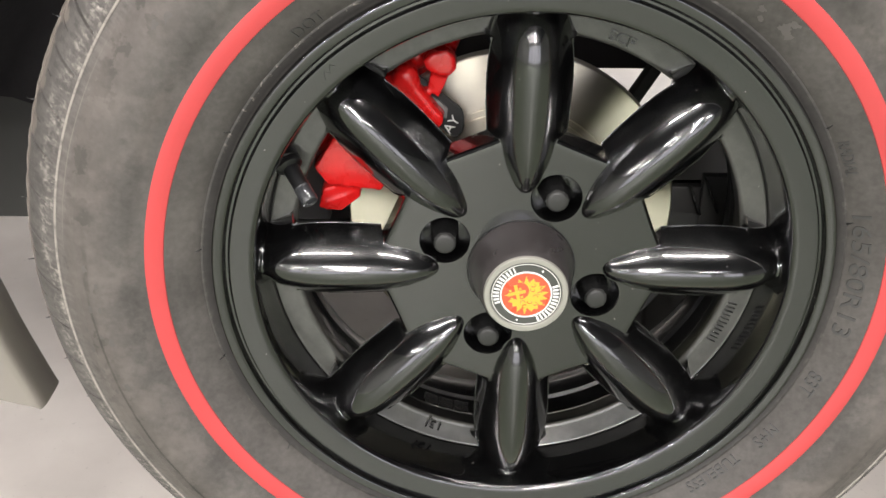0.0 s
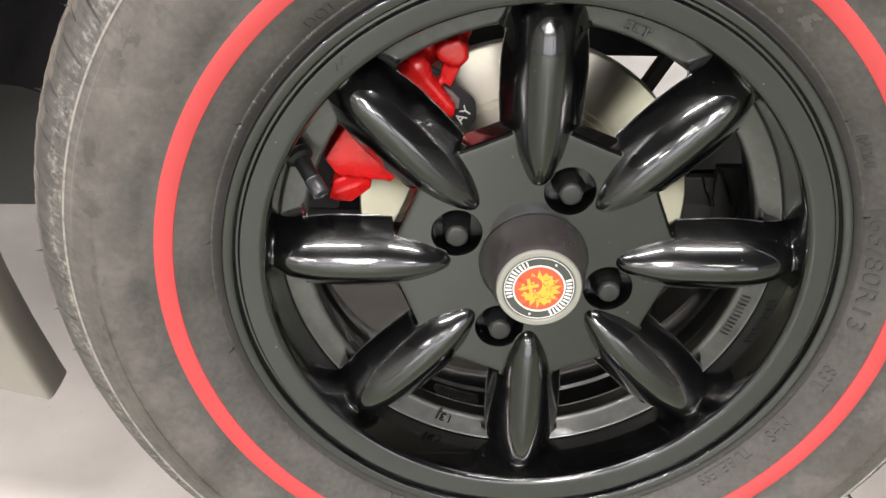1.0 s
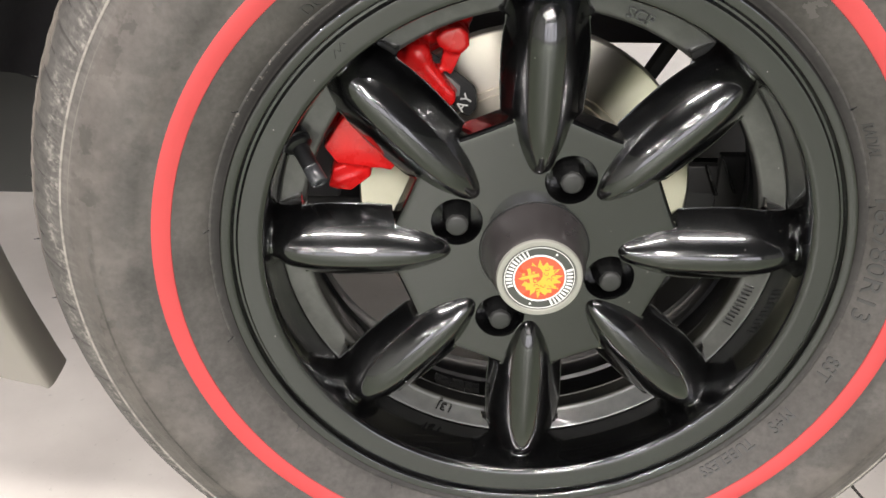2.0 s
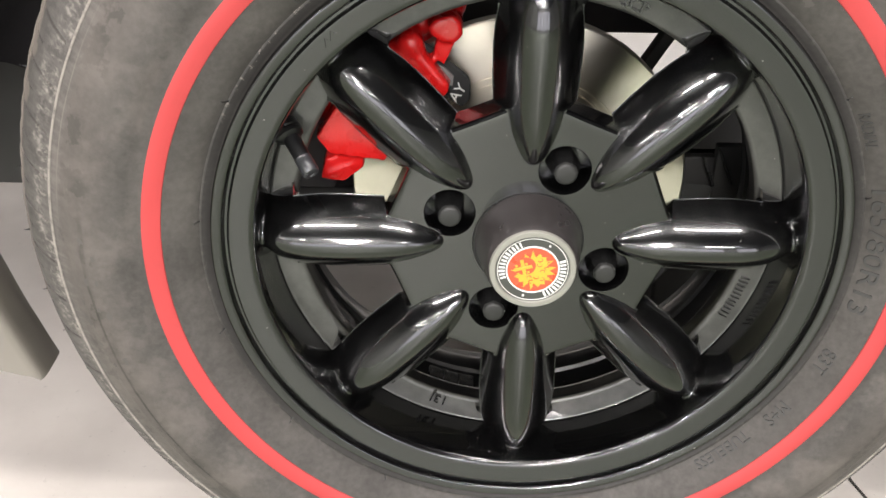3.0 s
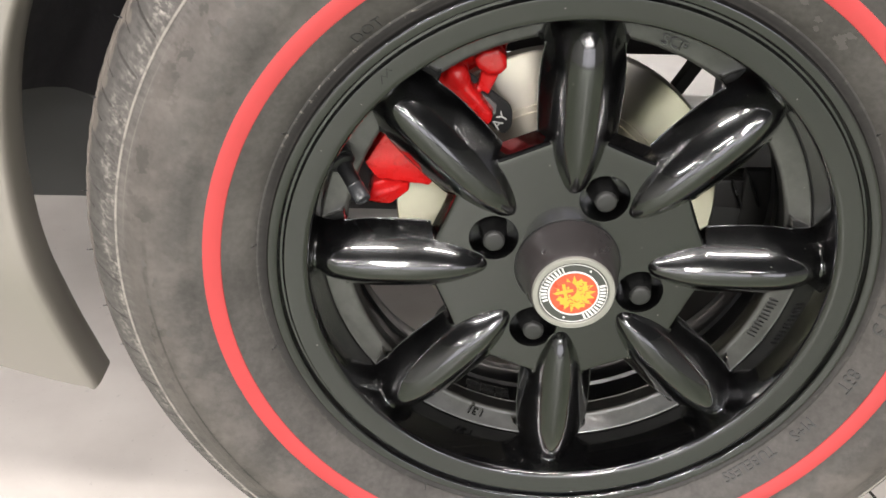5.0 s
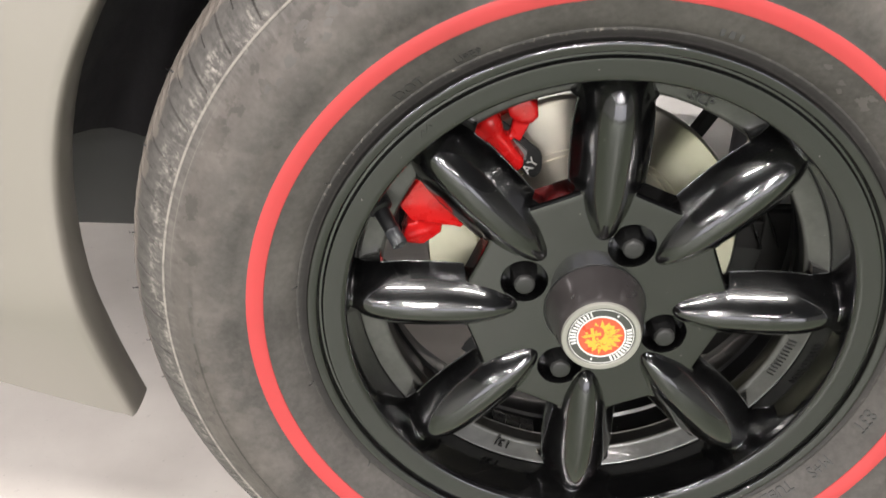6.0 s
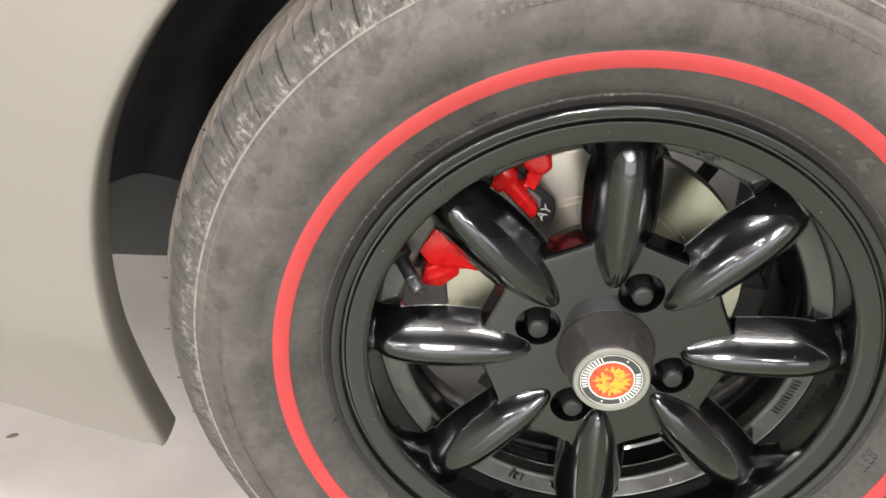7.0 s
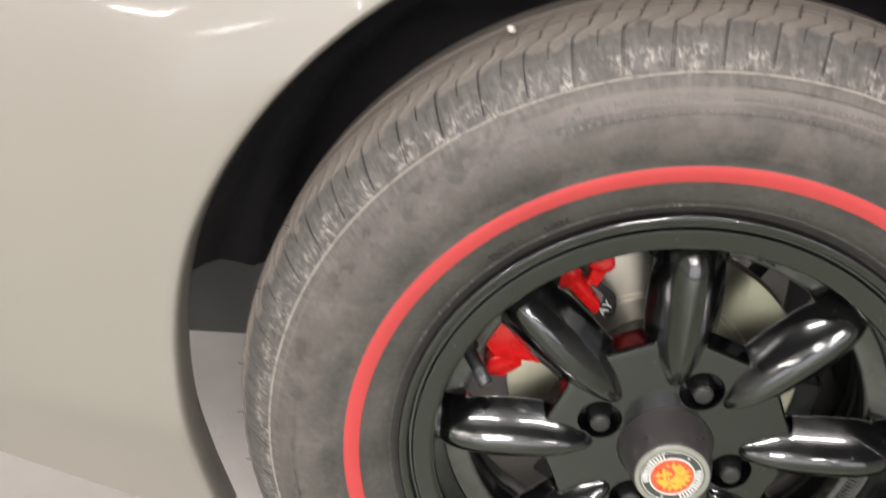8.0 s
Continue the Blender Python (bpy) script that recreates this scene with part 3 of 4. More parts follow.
# a gold crest with a flame-like border, a red shield with a gold cross on it, and red engraved scrolls
badge_shape([(0.0118 if k % 2 else 0.0088) + 0.0010 * math.sin(k * 2.3) for k in range(34)], (0.0006, -0.0004), 1.0, -0.0264, ENAMEL_GOLD, "badge_crest")
badge_shape([0.0062 + 0.0006 * math.cos(k * math.pi / 6) for k in range(24)], (-0.0046, 0.0026), 0.92, -0.0266, ENAMEL_RED, "badge_shield")
for lo, hi in (((-0.0100, 0.0016), (0.0002, 0.0036)), ((-0.0058, -0.0024), (-0.0038, 0.0015)), ((-0.0058, 0.0037), (-0.0038, 0.0080))):
    badge_piece(lo, hi, -14)
for x, z in ((-0.0084, -0.0006), (-0.0026, -0.0006), (-0.0084, 0.0048), (-0.0026, 0.0048)):
    badge_piece((x - 0.0007, z - 0.0007), (x + 0.0007, z + 0.0007), -14)
for k in range(11):
    a, r = -112 + 17.0 * k, 0.0052 + 0.0026 * (k % 3)
    x, _, z = polar(a, r, 0)
    bm = bmesh.new()
    tube(bm, [(x + 0.0017 * math.cos(w + k) * (1 - 0.12 * w), -0.0268, z + 0.0014 * math.sin(w + k) * (1 - 0.12 * w)) for w in (0.6 * i for i in range(8))], 0.00032, 6, 0.5)
    part("badge_engraving", bm, ENAMEL_RED, cap)

# tyre
TYRE_PROFILE = [(0.1815, -0.0070), (0.1842, -0.0092), (0.1862, -0.0108), (0.1878, -0.0118), (0.1890, -0.0116), (0.1905, -0.0132), (0.1950, -0.0166), (0.2000, -0.0194),
                (0.2065, -0.0222), (0.2075, -0.0228), (0.2180, -0.0250), (0.2190, -0.0250), (0.2260, -0.0266), (0.2270, -0.0272), (0.2340, -0.0284), (0.2420, -0.0290),
                (0.2490, -0.0284), (0.2500, -0.0278), (0.2560, -0.0262), (0.2568, -0.0254), (0.2620, -0.0224), (0.2660, -0.0192), (0.2686, -0.0172)]


def wall_y(r):
    for (a, b), (c, d) in zip(TYRE_PROFILE, TYRE_PROFILE[1:]):
        if a <= r <= c:
            return b + (d - b) * (r - a) / (c - a)
    return TYRE_PROFILE[-1][1]


def tyre_mesh():
    """One mesh: walls, shoulder ridge and a tread with curved side grooves and round grooves."""
    shoulder = [(0.2692, -0.0176), (0.2700, -0.0176), (0.2706, -0.0164)]
    marks = [i / 26 * 0.56 for i in range(1, 27)] + [0.575, 0.580, 0.620, 0.625, 0.64, 0.68, 0.72, 0.76, 0.80, 0.84, 0.88, 0.905, 0.91, 1.0]
    tread = []
    for k in marks:
        y = -0.0164 + (0.050 + 0.0164) * k
        tread.append((0.2990 - 0.0284 * max(0.0, 1 - (y + 0.0164) / 0.050) ** 2.4, y))
    outer = TYRE_PROFILE + shoulder + tread
    inner = [(r, 0.100 - y) for r, y in outer[-2::-1] if r > 0.1830]
    profile = np.array(outer + inner)
    pitches = 64
    cell = np.array([0.0, 0.07, 0.14, 0.20, 0.214, 0.228, 0.250, 0.272, 0.286, 0.30, 0.36, 0.43, 0.50, 0.57, 0.64, 0.70, 0.731, 0.734, 0.750, 0.766, 0.769, 0.80, 0.86, 0.93])
    phase = (np.arange(pitches)[:, None] + cell[None, :]).ravel()
    local = np.tile(cell, pitches)
    n, m = len(phase), len(profile)
    R, Y = np.tile(profile[:, 0], (n, 1)), np.tile(profile[:, 1], (n, 1))
    turn = np.tile((phase * 2 * np.pi / pitches)[:, None], (1, m))
    arc = 2 * np.pi / pitches
    s0 = len(TYRE_PROFILE) + 3
    long_ = np.abs(local - 0.25) < 0.023
    short = np.abs(local - 0.75) < 0.0175
    zig = 2 * np.abs((phase * 2) % 1.0 - 0.5) - 0.5
    for j, u in enumerate(marks):
        col = s0 + j
        shift = (0.42 * u + 0.25 * u * u if u < 0.6 else 0.342 + 0.9 * (u - 0.6)) + 0.30 * step(u, 0.34, 0.46)
        turn[:, col] -= arc * shift
        deep = np.where(long_ & (u > 0.025), 0.0017 + 0.0028 * u, 0.0) + np.where(short & (u > 0.22), 0.0010 + 0.0026 * u, 0.0)
        if 0.578 < u < 0.622 or 0.907 < u:
            deep = np.full(n, 0.0060)
        R[:, col] -= deep * (0.55 + 0.45 * u)
        Y[:, col] += deep * max(0.0, 0.75 - u)
        if 0.32 < u < 0.75:
            Y[:, col] += zig * (0.0036 * max(0.0, 1 - abs(u - 0.44) / 0.12) + 0.0024 * max(0.0, 1 - abs(u - 0.60) / 0.15))
    verts = np.stack([R * np.cos(turn), Y, R * np.sin(turn)], 2).reshape(-1, 3)
    i, j = np.meshgrid(np.arange(n), np.arange(m - 1), indexing="ij")
    k = (i + 1) % n
    faces = np.stack([i * m + j, i * m + j + 1, k * m + j + 1, k * m + j], 2).reshape(-1, 4)
    me = bpy.data.meshes.new("tyre")
    me.from_pydata(verts.tolist(), [], faces.tolist())
    bm = bmesh.new()
    bm.from_mesh(me)
    bpy.data.meshes.remove(me)
    bmesh.ops.recalc_face_normals(bm, faces=bm.faces)
    return finish(bm, "tyre", RUBBER, 32)


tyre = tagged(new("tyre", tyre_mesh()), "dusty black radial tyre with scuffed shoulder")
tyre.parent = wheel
bm = bmesh.new()
lathe(bm, [(0.2074, -0.0222), (0.2077, -0.0234), (0.2085, -0.0238), (0.2130, -0.0247), (0.2170, -0.0255), (0.2178, -0.0253), (0.2181, -0.0242)], 256)
part("red_stripe", bm, STRIPE, tyre, "raised red sidewall stripe")
for body, size, start, radius, squeeze in (("DOT", 0.0088, 131.0, 0.1905, 1.0), ("U9E9", 0.0072, 119.5, 0.1905, 1.0), ("RADIAL", 0.0078, 28.2, 0.1905, 0.85),
                                           ("165/80R13", 0.0128, 15.0, 0.1912, 1.50), ("83T", 0.0105, -18.2, 0.1915, 1.0), ("M+S", 0.0098, -31.5, 0.1915, 1.0),
                                           ("TUBELESS", 0.0084, -41.0, 0.1905, 1.1)):
    bm = bmesh.new()
    ring_text(bm, body, size, 0.0018, radius, start, wall_y, squeeze)
    part("lettering", bm, LETTER, tyre, "raised rubber lettering", 30)
for start, count, radius, high, step, wide in ((76.5, 3, 0.1925, 0.0075, 1.6, 0.0030),
                                               (111.0, 22, 0.2492, 0.0030, 1.12, 0.0022)):
    ring_bars("sidewall_mark", PRINT if count > 20 else LETTER, tyre, count, radius, high, start, step, wide, wall_y(radius + high / 2), 0.0005 if count > 20 else 0.00014)
for radius, start, sweep, wide in ((0.2634, 22, 66, 0.0007), (0.2567, 18, 72, 0.0006), (0.2495, 10, 96, 0.0005)):
    bm = bmesh.new()
    lathe(bm, [(radius - wide, wall_y(radius - wide) + 0.0002), (radius - wide * 0.5, wall_y(radius) - 0.0005), (radius + wide * 0.5, wall_y(radius) - 0.0005), (radius + wide, wall_y(radius + wide) + 0.0002)], 60, start=start, sweep=sweep)
    part("sidewall_rib", bm, RUBBER, tyre)
# the warning on the upper wall, letters spread evenly between two angles
for body, size, radius, start, end in (("SERIOUS INJURY MAY RESULT FROM: \u2022 TIRE FAILURE DUE TO UNDERINFLATION", 0.0056, 0.2558, 115.2, 63.6), ("DUE TO IMPROPER MOUNTING", 0.0048, 0.2490, 84.6, 64.2)):
    long = max(v.x for v in text_mesh(body, size, 0.0006)[0])
    bm = bmesh.new()
    ring_text(bm, body, size, 0.0008, radius, start, wall_y, radians(start - end) * radius / long)
    part("lettering", bm, PRINT, tyre, "small raised rubber lettering", 30)
# rubbed patches of clean rubber on the dusty wall
spots = [(random.uniform(108, 142), random.uniform(0.2450, 0.2600), random.uniform(0.0022, 0.0046)) for k in range(26)]
spots += [(random.uniform(44, 60), random.uniform(0.1950, 0.2050), random.uniform(0.0018, 0.0040)) for k in range(9)]
spots += [(random.uniform(168, 196), random.uniform(0.2440, 0.2600), random.uniform(0.0016, 0.0034)) for k in range(12)]
for a, r, wide in spots:
    bm = bmesh.new()
    ring = []
    for k in range(11):
        w, out = 2 * math.pi * k / 11, wide * random.uniform(0.45, 1.1)
        reach = r + 0.75 * out * math.sin(w)
        ring.append(bm.verts.new(polar(a + math.degrees(1.25 * out * math.cos(w) / r), reach, wall_y(reach) - 0.00018)))
    mid = bm.verts.new(polar(a, r, wall_y(r) - 0.0003))
    for k in range(11):
        bm.faces.new((ring[k], ring[(k + 1) % 11], mid))
    bmesh.ops.recalc_face_normals(bm, faces=bm.faces)
    part("sidewall_mark", bm, SMUDGE, tyre)
# moulding hairs
HAIR = bmesh.new()
tube(HAIR, [(0, 0.001, 0), (0.0004, -0.0012, 0.0003), (0.0016, -0.0028, 0.0012), (0.0034, -0.0036, 0.0016)], 0.00055, 6, 0.5)
HAIR = finish(HAIR, "rubber_hair", VALVE)
for a, r in [(150.9, 0.1884), (174, 0.1886), (196.4, 0.1880), (220, 0.1885), (243, 0.1885), (31, 0.1885), (12, 0.1885), (172, 0.2955), (180, 0.296), (188, 0.2955), (194, 0.295), (200, 0.2945), (160, 0.296), (150, 0.296)]:
    ob = new("rubber_hair", HAIR)
    ob.parent = tyre
    far = r > 0.25
    ob.matrix_local = Matrix.Rotation(-radians(a), 4, "Y") @ Matrix.Translation((r, 0.012 if far else wall_y(r), 0)) @ Matrix.Rotation(radians(80 if far else 20), 4, "Z")

# valve stem
base, tip = Vector((-0.1405, 0.022, 0.0615)), Vector((-0.1246, 0.0005, 0.0440))
way = (tip - base).normalized()


def along(bm, rings, steps=24):
    """A turned piece along the valve: rings of (distance from its base, radius)."""
    lathe(bm, [(r, d) for d, r in rings], steps)
    turn = Vector((0, 1, 0)).rotation_difference(way).to_matrix().to_4x4()
    bmesh.ops.transform(bm, matrix=Matrix.Translation(base) @ turn, verts=bm.verts)


long = (tip - base).length
bm = bmesh.new()
along(bm, [(-0.004, 0.0), (-0.004, 0.0080), (0.0005, 0.0083), (0.0012, 0.0076), (0.0020, 0.0076), (0.0026, 0.0082), (0.0048, 0.0079), (0.0058, 0.0066), (0.0064, 0.0050), (0.012, 0.0048), (long - 0.010, 0.0047), (long - 0.010, 0.0)], 32)
valve = part("valve_stem", bm, VALVE, wheel, "black rubber valve stem")
bm = bmesh.new()
along(bm, [(long - 0.0115, 0.0), (long - 0.0115, 0.0049), (long - 0.0108, 0.0052), (long - 0.0102, 0.0049), (long - 0.0094, 0.0050), (long - 0.0012, 0.0050), (long - 0.0003, 0.0046), (long, 0.0038), (long + 0.0001, 0.0024), (long - 0.0004, 0.0020), (long - 0.0004, 0.0)], 32)
part("valve_cap", bm, VALVE_CAP, valve, "ribbed black cap")

# stick-on balance weights inside the barrel
for k in range(3):
    bm = bmesh.new()
    lathe(bm, [(0.1450, 0.0480), (0.1436, 0.0484), (0.1432, 0.0494), (0.1432, 0.0596), (0.1436, 0.0606), (0.1450, 0.0610)], 8, closed=True, start=-113.6 + 4.4 * k, sweep=4.1)
    bmesh.ops.holes_fill(bm, edges=bm.edges)
    part("balance_weight", bm, WEIGHT, wheel, "dark stick-on balance weight")

# cast marks on the window ring
ring_y = lambda r: 0.0272
bm = bmesh.new()
ring_text(bm, "SCP", 0.0088, 0.0034, 0.1420, 72.2, ring_y, 1.10)
part("cast_lettering", bm, BLACK, wheel, "raised cast lettering")
bm = bmesh.new()
ring_text(bm, "13J", 0.0090, 0.0034, 0.1412, -108.2, ring_y, 1.1)
part("cast_lettering", bm, BLACK, wheel, "raised cast lettering")
ring_bars("cast_mark", BLACK, wheel, 11, 0.1424, 0.0062, -14.6, 1.16, 0.0010, 0.0268, 0.0012)

# a pale pebble caught in the tread
bm = bmesh.new()
bmesh.ops.create_icosphere(bm, subdivisions=2, radius=1, matrix=Matrix.Translation(polar(113.7, 0.3030, 0.025)) @ Matrix.Rotation(0.7, 4, "Y") @ Matrix.Diagonal((0.0030, 0.0042, 0.0022, 1)))
for v in bm.verts:
    v.co += 0.0006 * noise.noise_vector(v.co * 400)
pebble = tagged(new("pebble", finish(bm, "pebble", PEBBLE)), "small pale pebble caught in the tyre tread", "pebble")
pebble.location = WHEEL

# ---- the brake ----
brake_disc = thing("brake_disc", "machined steel brake disc behind the spokes", "brake disc", WHEEL)
bm = bmesh.new()
lathe(bm, [(0.050, 0.0890), (0.0690, 0.0890), (0.0694, 0.0900), (0.0706, 0.0900), (0.0710, 0.0890), (0.0735, 0.0890), (0.0739, 0.0898), (0.0747, 0.0898), (0.0751, 0.0890), (0.1090, 0.0890), (0.1100, 0.0898), (0.1102, 0.0980), (0.1090, 0.0990), (0.050, 0.0990)], 160)
part("friction_ring", bm, STEEL, brake_disc)
bm = bmesh.new()
lathe(bm, [(0.0522, 0.0985), (0.0522, 0.0860), (0.0512, 0.0440), (0.0490, 0.0410), (0.0, 0.0400)], 96)
part("hat", bm, CAST, brake_disc, "dark cast iron hat")


def lobe(bm, a, b, ra, rb, squash=1.0):
    """A rounded bar from a to b."""
    a, b = Vector(a), Vector(b)
    for k in range(9):
        p = a.lerp(b, k / 8)
        r = ra + (rb - ra) * k / 8
        bmesh.ops.create_icosphere(bm, subdivisions=2, radius=r, matrix=Matrix.Translation(p) @ Matrix.Diagonal((1, squash, 1, 1)))


def remeshed(bm, voxel, rounds):
    """Fuses overlapping lumps into one cast skin."""
    me = bpy.data.meshes.new("lumps")
    bm.to_mesh(me), bm.free()
    ob = new("lumps", me)
    mod = ob.modifiers.new("fuse", "REMESH")
    mod.mode, mod.voxel_size = "VOXEL", voxel
    mod = ob.modifiers.new("soft", "SMOOTH")
    mod.iterations, mod.factor = rounds, 0.5
    out = bpy.data.meshes.new_from_object(ob.evaluated_get(bpy.context.evaluated_depsgraph_get()))
    bpy.data.objects.remove(ob), bpy.data.meshes.remove(me)
    bm = bmesh.new()
    bm.from_mesh(out)
    bpy.data.meshes.remove(out)
    return bm


caliper = thing("brake_caliper", "red painted brake caliper clamped over the disc", "brake caliper", WHEEL)


def slab(bm, outline, y0, y1, lean=0.0):
    """A flat casting of that outline (x, z) between two depths; lean draws its front edge in."""
    cx, cz = sum(p[0] for p in outline) / len(outline), sum(p[1] for p in outline) / len(outline)
    front = [bm.verts.new((x + (cx - x) * lean, y0, z + (cz - z) * lean)) for x, z in outline]
    back = [bm.verts.new((x, y1, z)) for x, z in outline]
    n = len(outline)
    bm.faces.new(front), bm.faces.new(back[::-1])
    for k in range(n):
        bm.faces.new((front[k], back[k], back[(k + 1) % n], front[(k + 1) % n]))
    bmesh.ops.recalc_face_normals(bm, faces=bm.faces)


bm = bmesh.new()
slab(bm, [(-0.1185, 0.0625), (-0.1315, 0.0420), (-0.1225, 0.0300), (-0.0850, 0.0255), (-0.0700, 0.0500), (-0.0780, 0.0800), (-0.0960, 0.0830)], 0.0545, 0.0860, 0.10)
slab(bm, [(-0.1245, 0.0290), (-0.1290, 0.0130), (-0.1130, 0.0105), (-0.0985, 0.0220), (-0.0985, 0.0330)], 0.0580, 0.0840, 0.12)
lobe(bm, (-0.1210, 0.062, 0.0170), (-0.1060, 0.062, 0.0240), 0.0055, 0.0050)
slab(bm, [(-0.0790, 0.0995), (-0.0760, 0.1050), (-0.0681, 0.1085), (-0.0634, 0.1038), (-0.0624, 0.0950), (-0.0590, 0.0905), (-0.0465, 0.0753), (-0.0470, 0.0700), (-0.0503, 0.0666), (-0.0550, 0.0708), (-0.0678, 0.0842), (-0.0765, 0.0922)], 0.0600, 0.0740, 0.06)
lobe(bm, (-0.0712, 0.0655, 0.1000), (-0.0690, 0.0655, 0.0960), 0.0084, 0.0078)
lobe(bm, (-0.0660, 0.0640, 0.0915), (-0.0520, 0.0640, 0.0740), 0.0058, 0.0048)
lobe(bm, (-0.0920, 0.070, 0.0840), (-0.0750, 0.070, 0.0940), 0.0120, 0.0095)
slab(bm, [(-0.0615, 0.1112), (-0.0560, 0.1165), (-0.0455, 0.1190), (-0.0400, 0.1140), (-0.0390, 0.1060), (-0.0438, 0.1008), (-0.0515, 0.1008), (-0.0592, 0.1056)], 0.0600, 0.0820, 0.10)
slab(bm, [(-0.0552, 0.1030), (-0.0435, 0.1020), (-0.0505, 0.0862), (-0.0577, 0.0910)], 0.0660, 0.0760, 0.03)
lobe(bm, (-0.0820, 0.082, 0.1000), (-0.0460, 0.086, 0.1180), 0.0100, 0.0090)
lobe(bm, (-0.1230, 0.085, 0.0540), (-0.0860, 0.088, 0.1010), 0.0120, 0.0120)
lobe(bm, (-0.1120, 0.115, 0.0500), (-0.0600, 0.115, 0.1000), 0.0170, 0.0170)
part("caliper_body", remeshed(bm, 0.0013, 3), RED, caliper)
bm = bmesh.new()
slab(bm, [(-0.0660, 0.0985), (-0.0594, 0.0948), (-0.0366, 0.0766), (-0.0346, 0.0738), (-0.0340, 0.0699), (-0.0340, 0.0628), (-0.0356, 0.0590), (-0.0393, 0.0560), (-0.0448, 0.0595), (-0.0560, 0.0700)], 0.0755, 0.0795)
bmesh.ops.bevel(bm, geom=bm.edges[:], offset=0.0008, segments=2, affect="EDGES")
pad = part("pad_plate", bm, PAD, caliper, "black brake pad plate")
bm = bmesh.new()
slab(bm, [(-0.0580, 0.0872), (-0.0498, 0.0818), (-0.0446, 0.0767), (-0.0450, 0.0707), (-0.0490, 0.0700), (-0.0600, 0.0830)], 0.0735, 0.0760)
part("shim", bm, SHIM, pad, "plain grey steel shim")
verts, faces = text_mesh("AY", 0.0095, 0.0005)
bm = bmesh.new()
made = [bm.verts.new(v) for v in verts]
for f in faces:
    try:
        bm.faces.new([made[i] for i in f])
    except ValueError:
        pass
bmesh.ops.transform(bm, matrix=Matrix.Translation((-0.0428, 0.0752, 0.0588)) @ Matrix.Rotation(radians(-56), 4, "Y") @ Matrix.Rotation(radians(90), 4, "X"), verts=bm.verts)
part("pad_lettering", bm, WHITE, pad, "white printed letters")

# ---- suspension behind the wheel ----
arm = thing("suspension_link", "dark steel suspension link and damper behind the wheel", "suspension", WHEEL)
bm = bmesh.new()
box(bm, (-0.0048, -0.0065, -0.16), (0.0048, 0.0065, 0.16), 0.0015, pose(0.1045, 0.200, 0.051, 0, 30, 0))
part("link", bm, CAST, arm)
# a black sheet added behind the disc to darken the lower gaps
bm = bmesh.new()
lathe(bm, [(0.050, 0.1035), (0.128, 0.1035), (0.133, 0.1000), (0.134, 0.1010), (0.129, 0.1050), (0.050, 0.1050)], 60, closed=True, start=-128, sweep=124)
part("gap_shield", bm, PAD, arm, "black sheet added behind the disc to darken the lower gaps")
bm = bmesh.new()
lathe(bm, [(0.0, 0.099), (0.045, 0.099), (0.042, 0.120), (0.030, 0.135), (0.030, 0.20), (0.0, 0.20)], 48)
part("upright", bm, CAST, arm)
bm = bmesh.new()
box(bm, (0.142, 0.252, -0.215), (0.420, 0.300, -0.049), 0.004)
part("lower_arm", bm, CAST, arm)
bm = bmesh.new()
box(bm, (0.112, 0.120, -0.080), (0.139, 0.128, 0.0045), 0.0015)
box(bm, (0.1385, 0.118, -0.080), (0.170, 0.126, 0.0135), 0.0015)
part("steering_arm", bm, CAST, arm)
for x, z, tall in ((0.1335, -0.004, 0.011), (0.1445, 0.000, 0.014)):
    bm = bmesh.new()
    box(bm, (-0.0007, 0.112, -tall), (0.0007, 0.119, tall), 0.0003, pose(x, 0, z, 0, -24, 0))
    part("fin", bm, WEIGHT, arm, "thin bright-edged steel fin")

# ---- the car round the wheel ----
car = thing("car", "putty grey car body with a round wheel arch", "car", (0, 0, HUB))


def arch_radius(a):
    return curve_at(a, [(-20, 0.344), (20, 0.349), (155, 0.349), (162, 0.3474), (168.4, 0.3448), (173, 0.3428), (178.6, 0.3407), (183.8, 0.3396), (187, 0.3403), (190.6, 0.3423), (198.2, 0.3504), (203.6, 0.3594)])


def side_y(x, z):
    """How far in the body side lies: upright flank, tucked in under a crease, crowned above, drawn in behind the arch."""
    tuck = 0.5 * (math.sqrt((z + 0.022) ** 2 + 0.0002) - (z + 0.022))
    return 0.014 + 0.34 * tuck + 0.42 * max(0.0, z - 0.22) ** 1.8 + 0.55 * max(0.0, z - 0.05) ** 2 * min(1.0, max(0.0, math.hypot(x, z) - 0.349) / 0.12) + 0.20 * max(0.0, -x - 0.345) ** 1.1


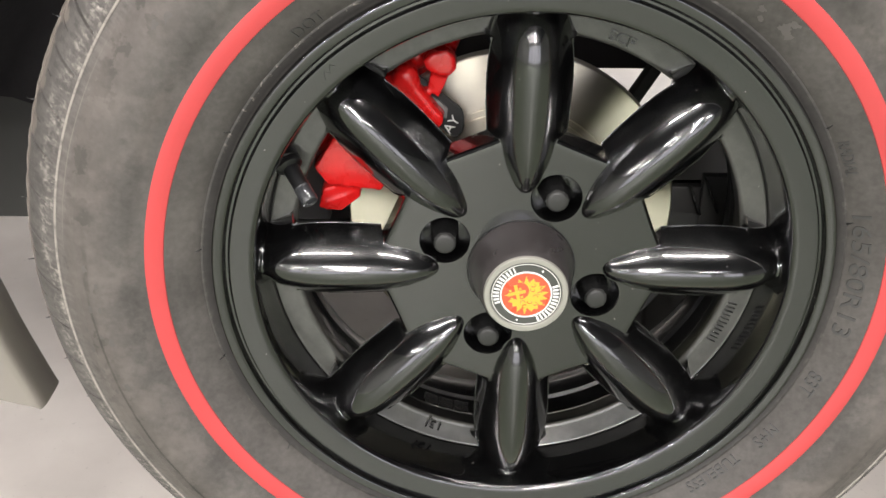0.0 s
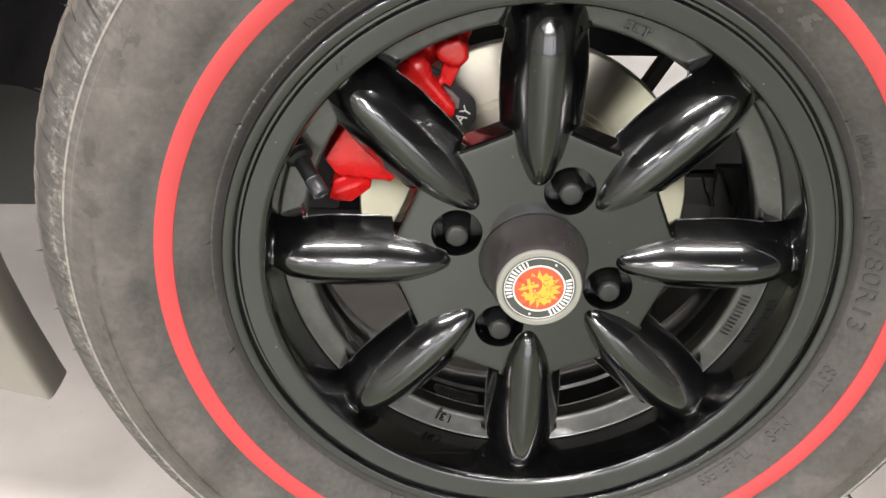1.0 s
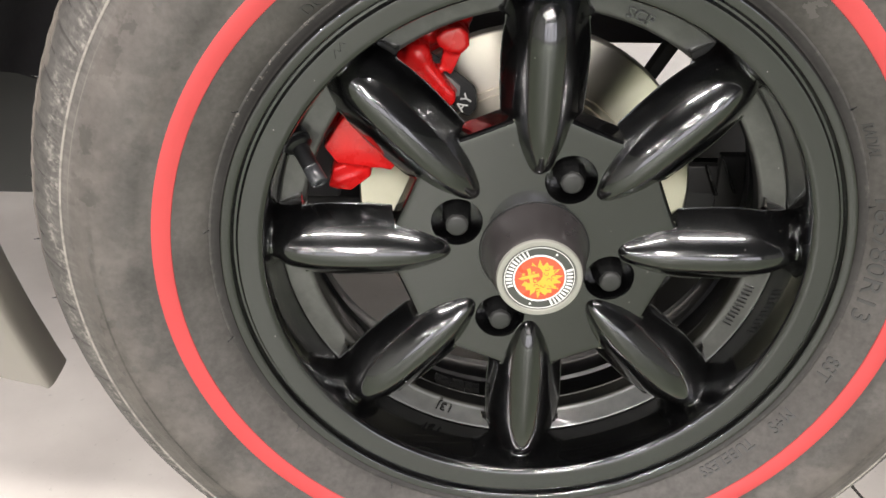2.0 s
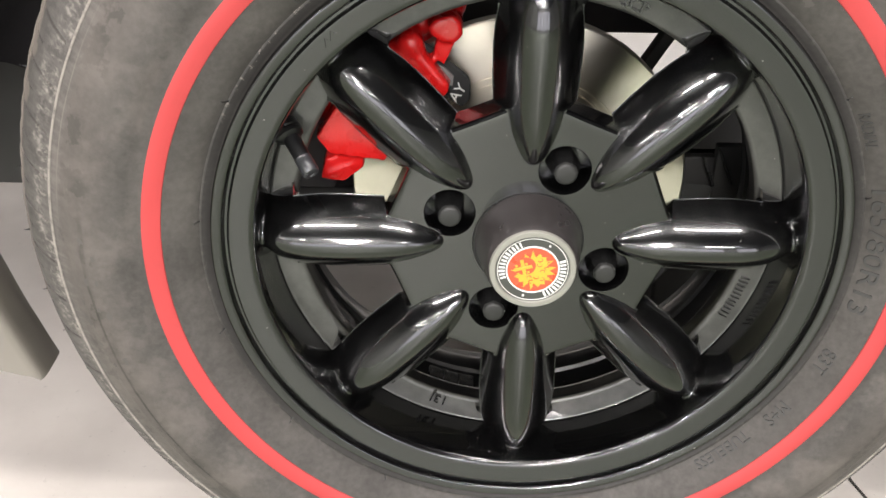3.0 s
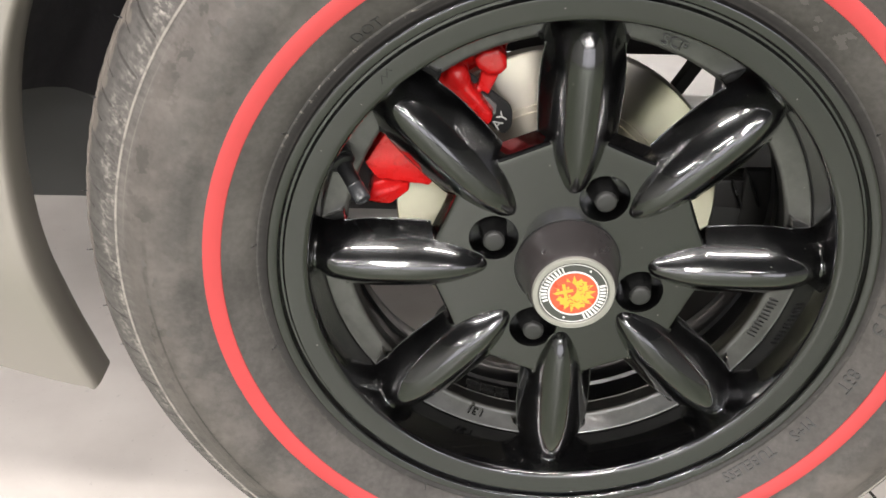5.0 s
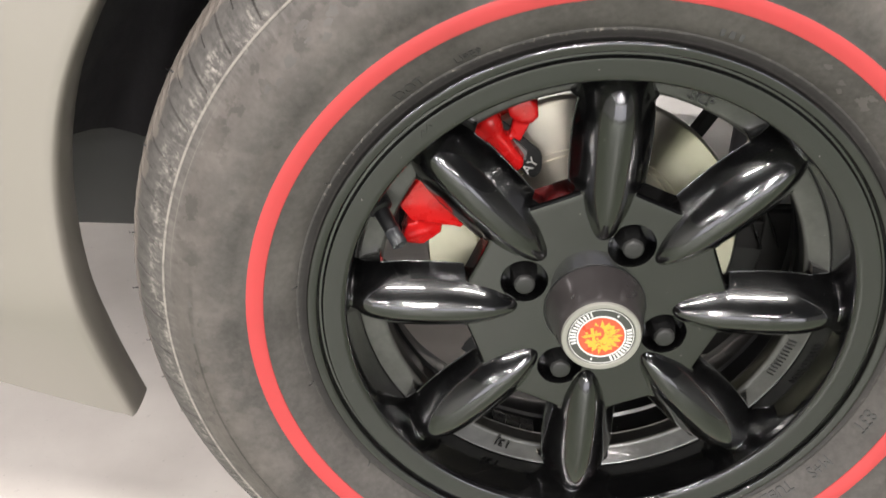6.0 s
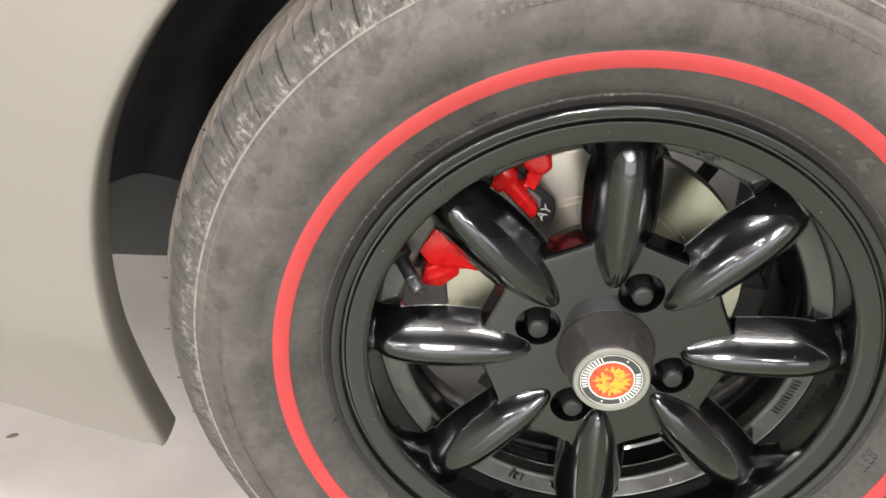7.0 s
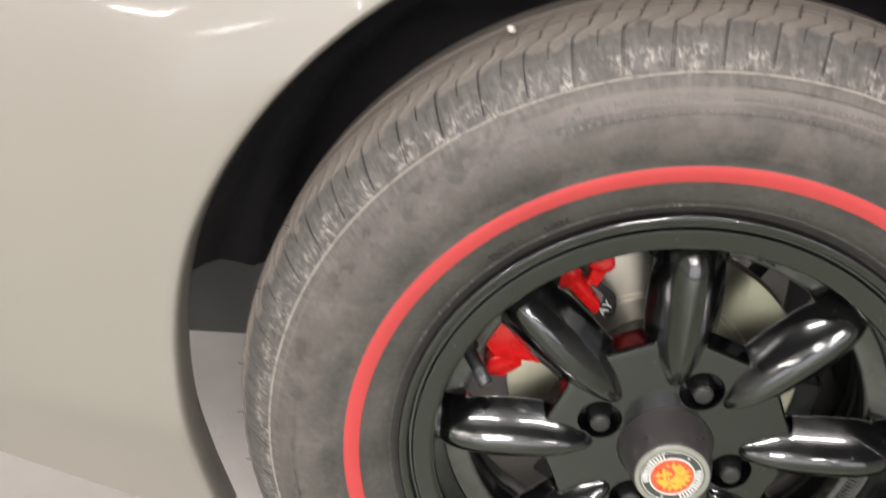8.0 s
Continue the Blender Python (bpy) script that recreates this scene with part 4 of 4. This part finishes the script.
BOUNDS = [(-20, (0.85, -0.13)), (10, (0.85, 0.12)), (40, (0.85, 0.60)), (90, (0.0, 0.62)), (135, (-1.2, 0.62)), (165, (-1.2, 0.30)), (185, (-1.2, 0.16)), (203.6, (-1.2, 0.075))]
bm = bmesh.new()
rows, steps = [], 110
for i in range(steps + 1):
    a = -20 + 223.6 * i / steps
    r = arch_radius(a)
    edge = Vector((r * math.cos(radians(a)), r * math.sin(radians(a))))
    k = max(j for j in range(len(BOUNDS) - 1) if BOUNDS[j][0] <= a + 1e-6)
    s = (a - BOUNDS[k][0]) / (BOUNDS[k + 1][0] - BOUNDS[k][0])
    outer = Vector(BOUNDS[k][1]).lerp(Vector(BOUNDS[k + 1][1]), s)
    row = []
    inward = edge.normalized()
    y0 = side_y(edge.x, edge.y)
    for d, y in ((0.0020, 0.034), (0.0005, 0.030), (0.0, 0.020), (0.0, 0.008), (0.0006, 0.0034), (0.0018, 0.0010), (0.0032, 0.0001)):
        p = edge + inward * d
        row.append(bm.verts.new((p.x, y0 + y, p.y)))
    for j in range(19):
        q = edge.lerp(outer, 0.009 + 0.991 * (j / 18) ** 1.7)
        row.append(bm.verts.new((q.x, side_y(q.x, q.y), q.y)))
    rows.append(row)
for p, q in zip(rows, rows[1:]):
    for j in range(len(p) - 1):
        bm.faces.new((p[j], p[j + 1], q[j + 1], q[j]))
bmesh.ops.recalc_face_normals(bm, faces=bm.faces)
fender = part("fender", bm, PAINT, car, sharp=50)
thick = fender.modifiers.new("sheet", "SOLIDIFY")
thick.thickness, thick.offset = 0.0012, 0.0

# liner: a rough black bowl inside the arch, with a ledge over the tyre
LINER_SHAPE = [(0.046, 0.3535), (0.085, 0.350), (0.115, 0.345), (0.135, 0.334), (0.150, 0.325), (0.180, 0.321), (0.230, 0.319), (0.262, 0.312), (0.284, 0.296), (0.298, 0.270), (0.304, 0.235), (0.306, 0.205)]
bm = bmesh.new()
rows = []
for i in range(91):
    row = []
    for j, (y, r) in enumerate(LINER_SHAPE):
        a = -8 + (173.0 + 9 * min(1.0, j / 5)) * i / 90
        r += 0.003 * noise.noise((i * 0.22, j * 0.5, 2.0))
        row.append(bm.verts.new((r * math.cos(radians(a)), y, r * math.sin(radians(a)))))
    rows.append(row)
for p, q in zip(rows, rows[1:]):
    for j in range(len(p) - 1):
        bm.faces.new((p[j], p[j + 1], q[j + 1], q[j]))
bmesh.ops.recalc_face_normals(bm, faces=bm.faces)
liner = part("wheel_arch_liner", bm, LINER, car, "rough black wheel arch liner", 60)
thick = liner.modifiers.new("sheet", "SOLIDIFY")
thick.thickness = 0.003
# the last four boxes are added parts that shade what shows behind the wheel
for name, lo, hi, mat, label in (
        ("inner_panel", (-1.15, 0.250, -0.087), (-0.14, 0.262, 0.045), UNDER, "dark grey underbody panel"),
        ("inner_panel", (0.146, 0.250, -0.047), (0.75, 0.262, 0.16), UNDER, "dark grey underbody panel"),
        ("inner_wing", (-0.45, 0.305, 0.034), (0.80, 0.317, 0.55), LINER, "black inner wing"),
        ("mid_blocker", (-0.30, 0.74, -0.085), (0.90, 0.98, 0.066), LINER, "black bar added under the car to shade the floor"),
        ("far_blocker", (-0.06, 1.25, -0.075), (1.00, 1.30, 0.30), PAINT, "putty grey bar added on the far side to shade the floor"),
        ("low_blocker", (-0.20, 0.29, -0.115), (0.15, 0.62, -0.105), LINER, "black sheet added under the car to shade the floor"),
        ("upper_blocker", (-0.22, 0.36, 0.070), (0.80, 1.00, 0.50), LINER, "black block added behind the wheel to shade the floor")):
    bm = bmesh.new()
    box(bm, lo, hi, 0.003)
    part(name, bm, mat, car, label)

# ---- floor marks ----
bm = bmesh.new()
pts = [(0.294 + 0.05 * (k / 14) - 0.004 * math.sin(k * 1.3), 0.135 - 0.30 * (k / 14)) for k in range(15)]
for (x0, y0), (x1, y1) in zip(pts, pts[1:]):
    w = 0.0016
    bm.faces.new([bm.verts.new(p) for p in ((x0 - w, y0, 0.0006), (x0 + w, y0, 0.0006), (x1 + w, y1, 0.0006), (x1 - w, y1, 0.0006))])
bmesh.ops.remove_doubles(bm, verts=bm.verts, dist=1e-5)
structure("floor_crack", bm, CRACK, "thin dark crack in the concrete floor", "crack")
bm = bmesh.new()
bmesh.ops.create_icosphere(bm, subdivisions=2, radius=1, matrix=Matrix.Translation((-0.5485, 0.215, 0.001)) @ Matrix.Rotation(0.5, 4, "Z") @ Matrix.Diagonal((0.0062, 0.0026, 0.0012, 1)))
tagged(new("grit", finish(bm, "grit", GRIT)), "small brown chip of grit on the floor", "grit")
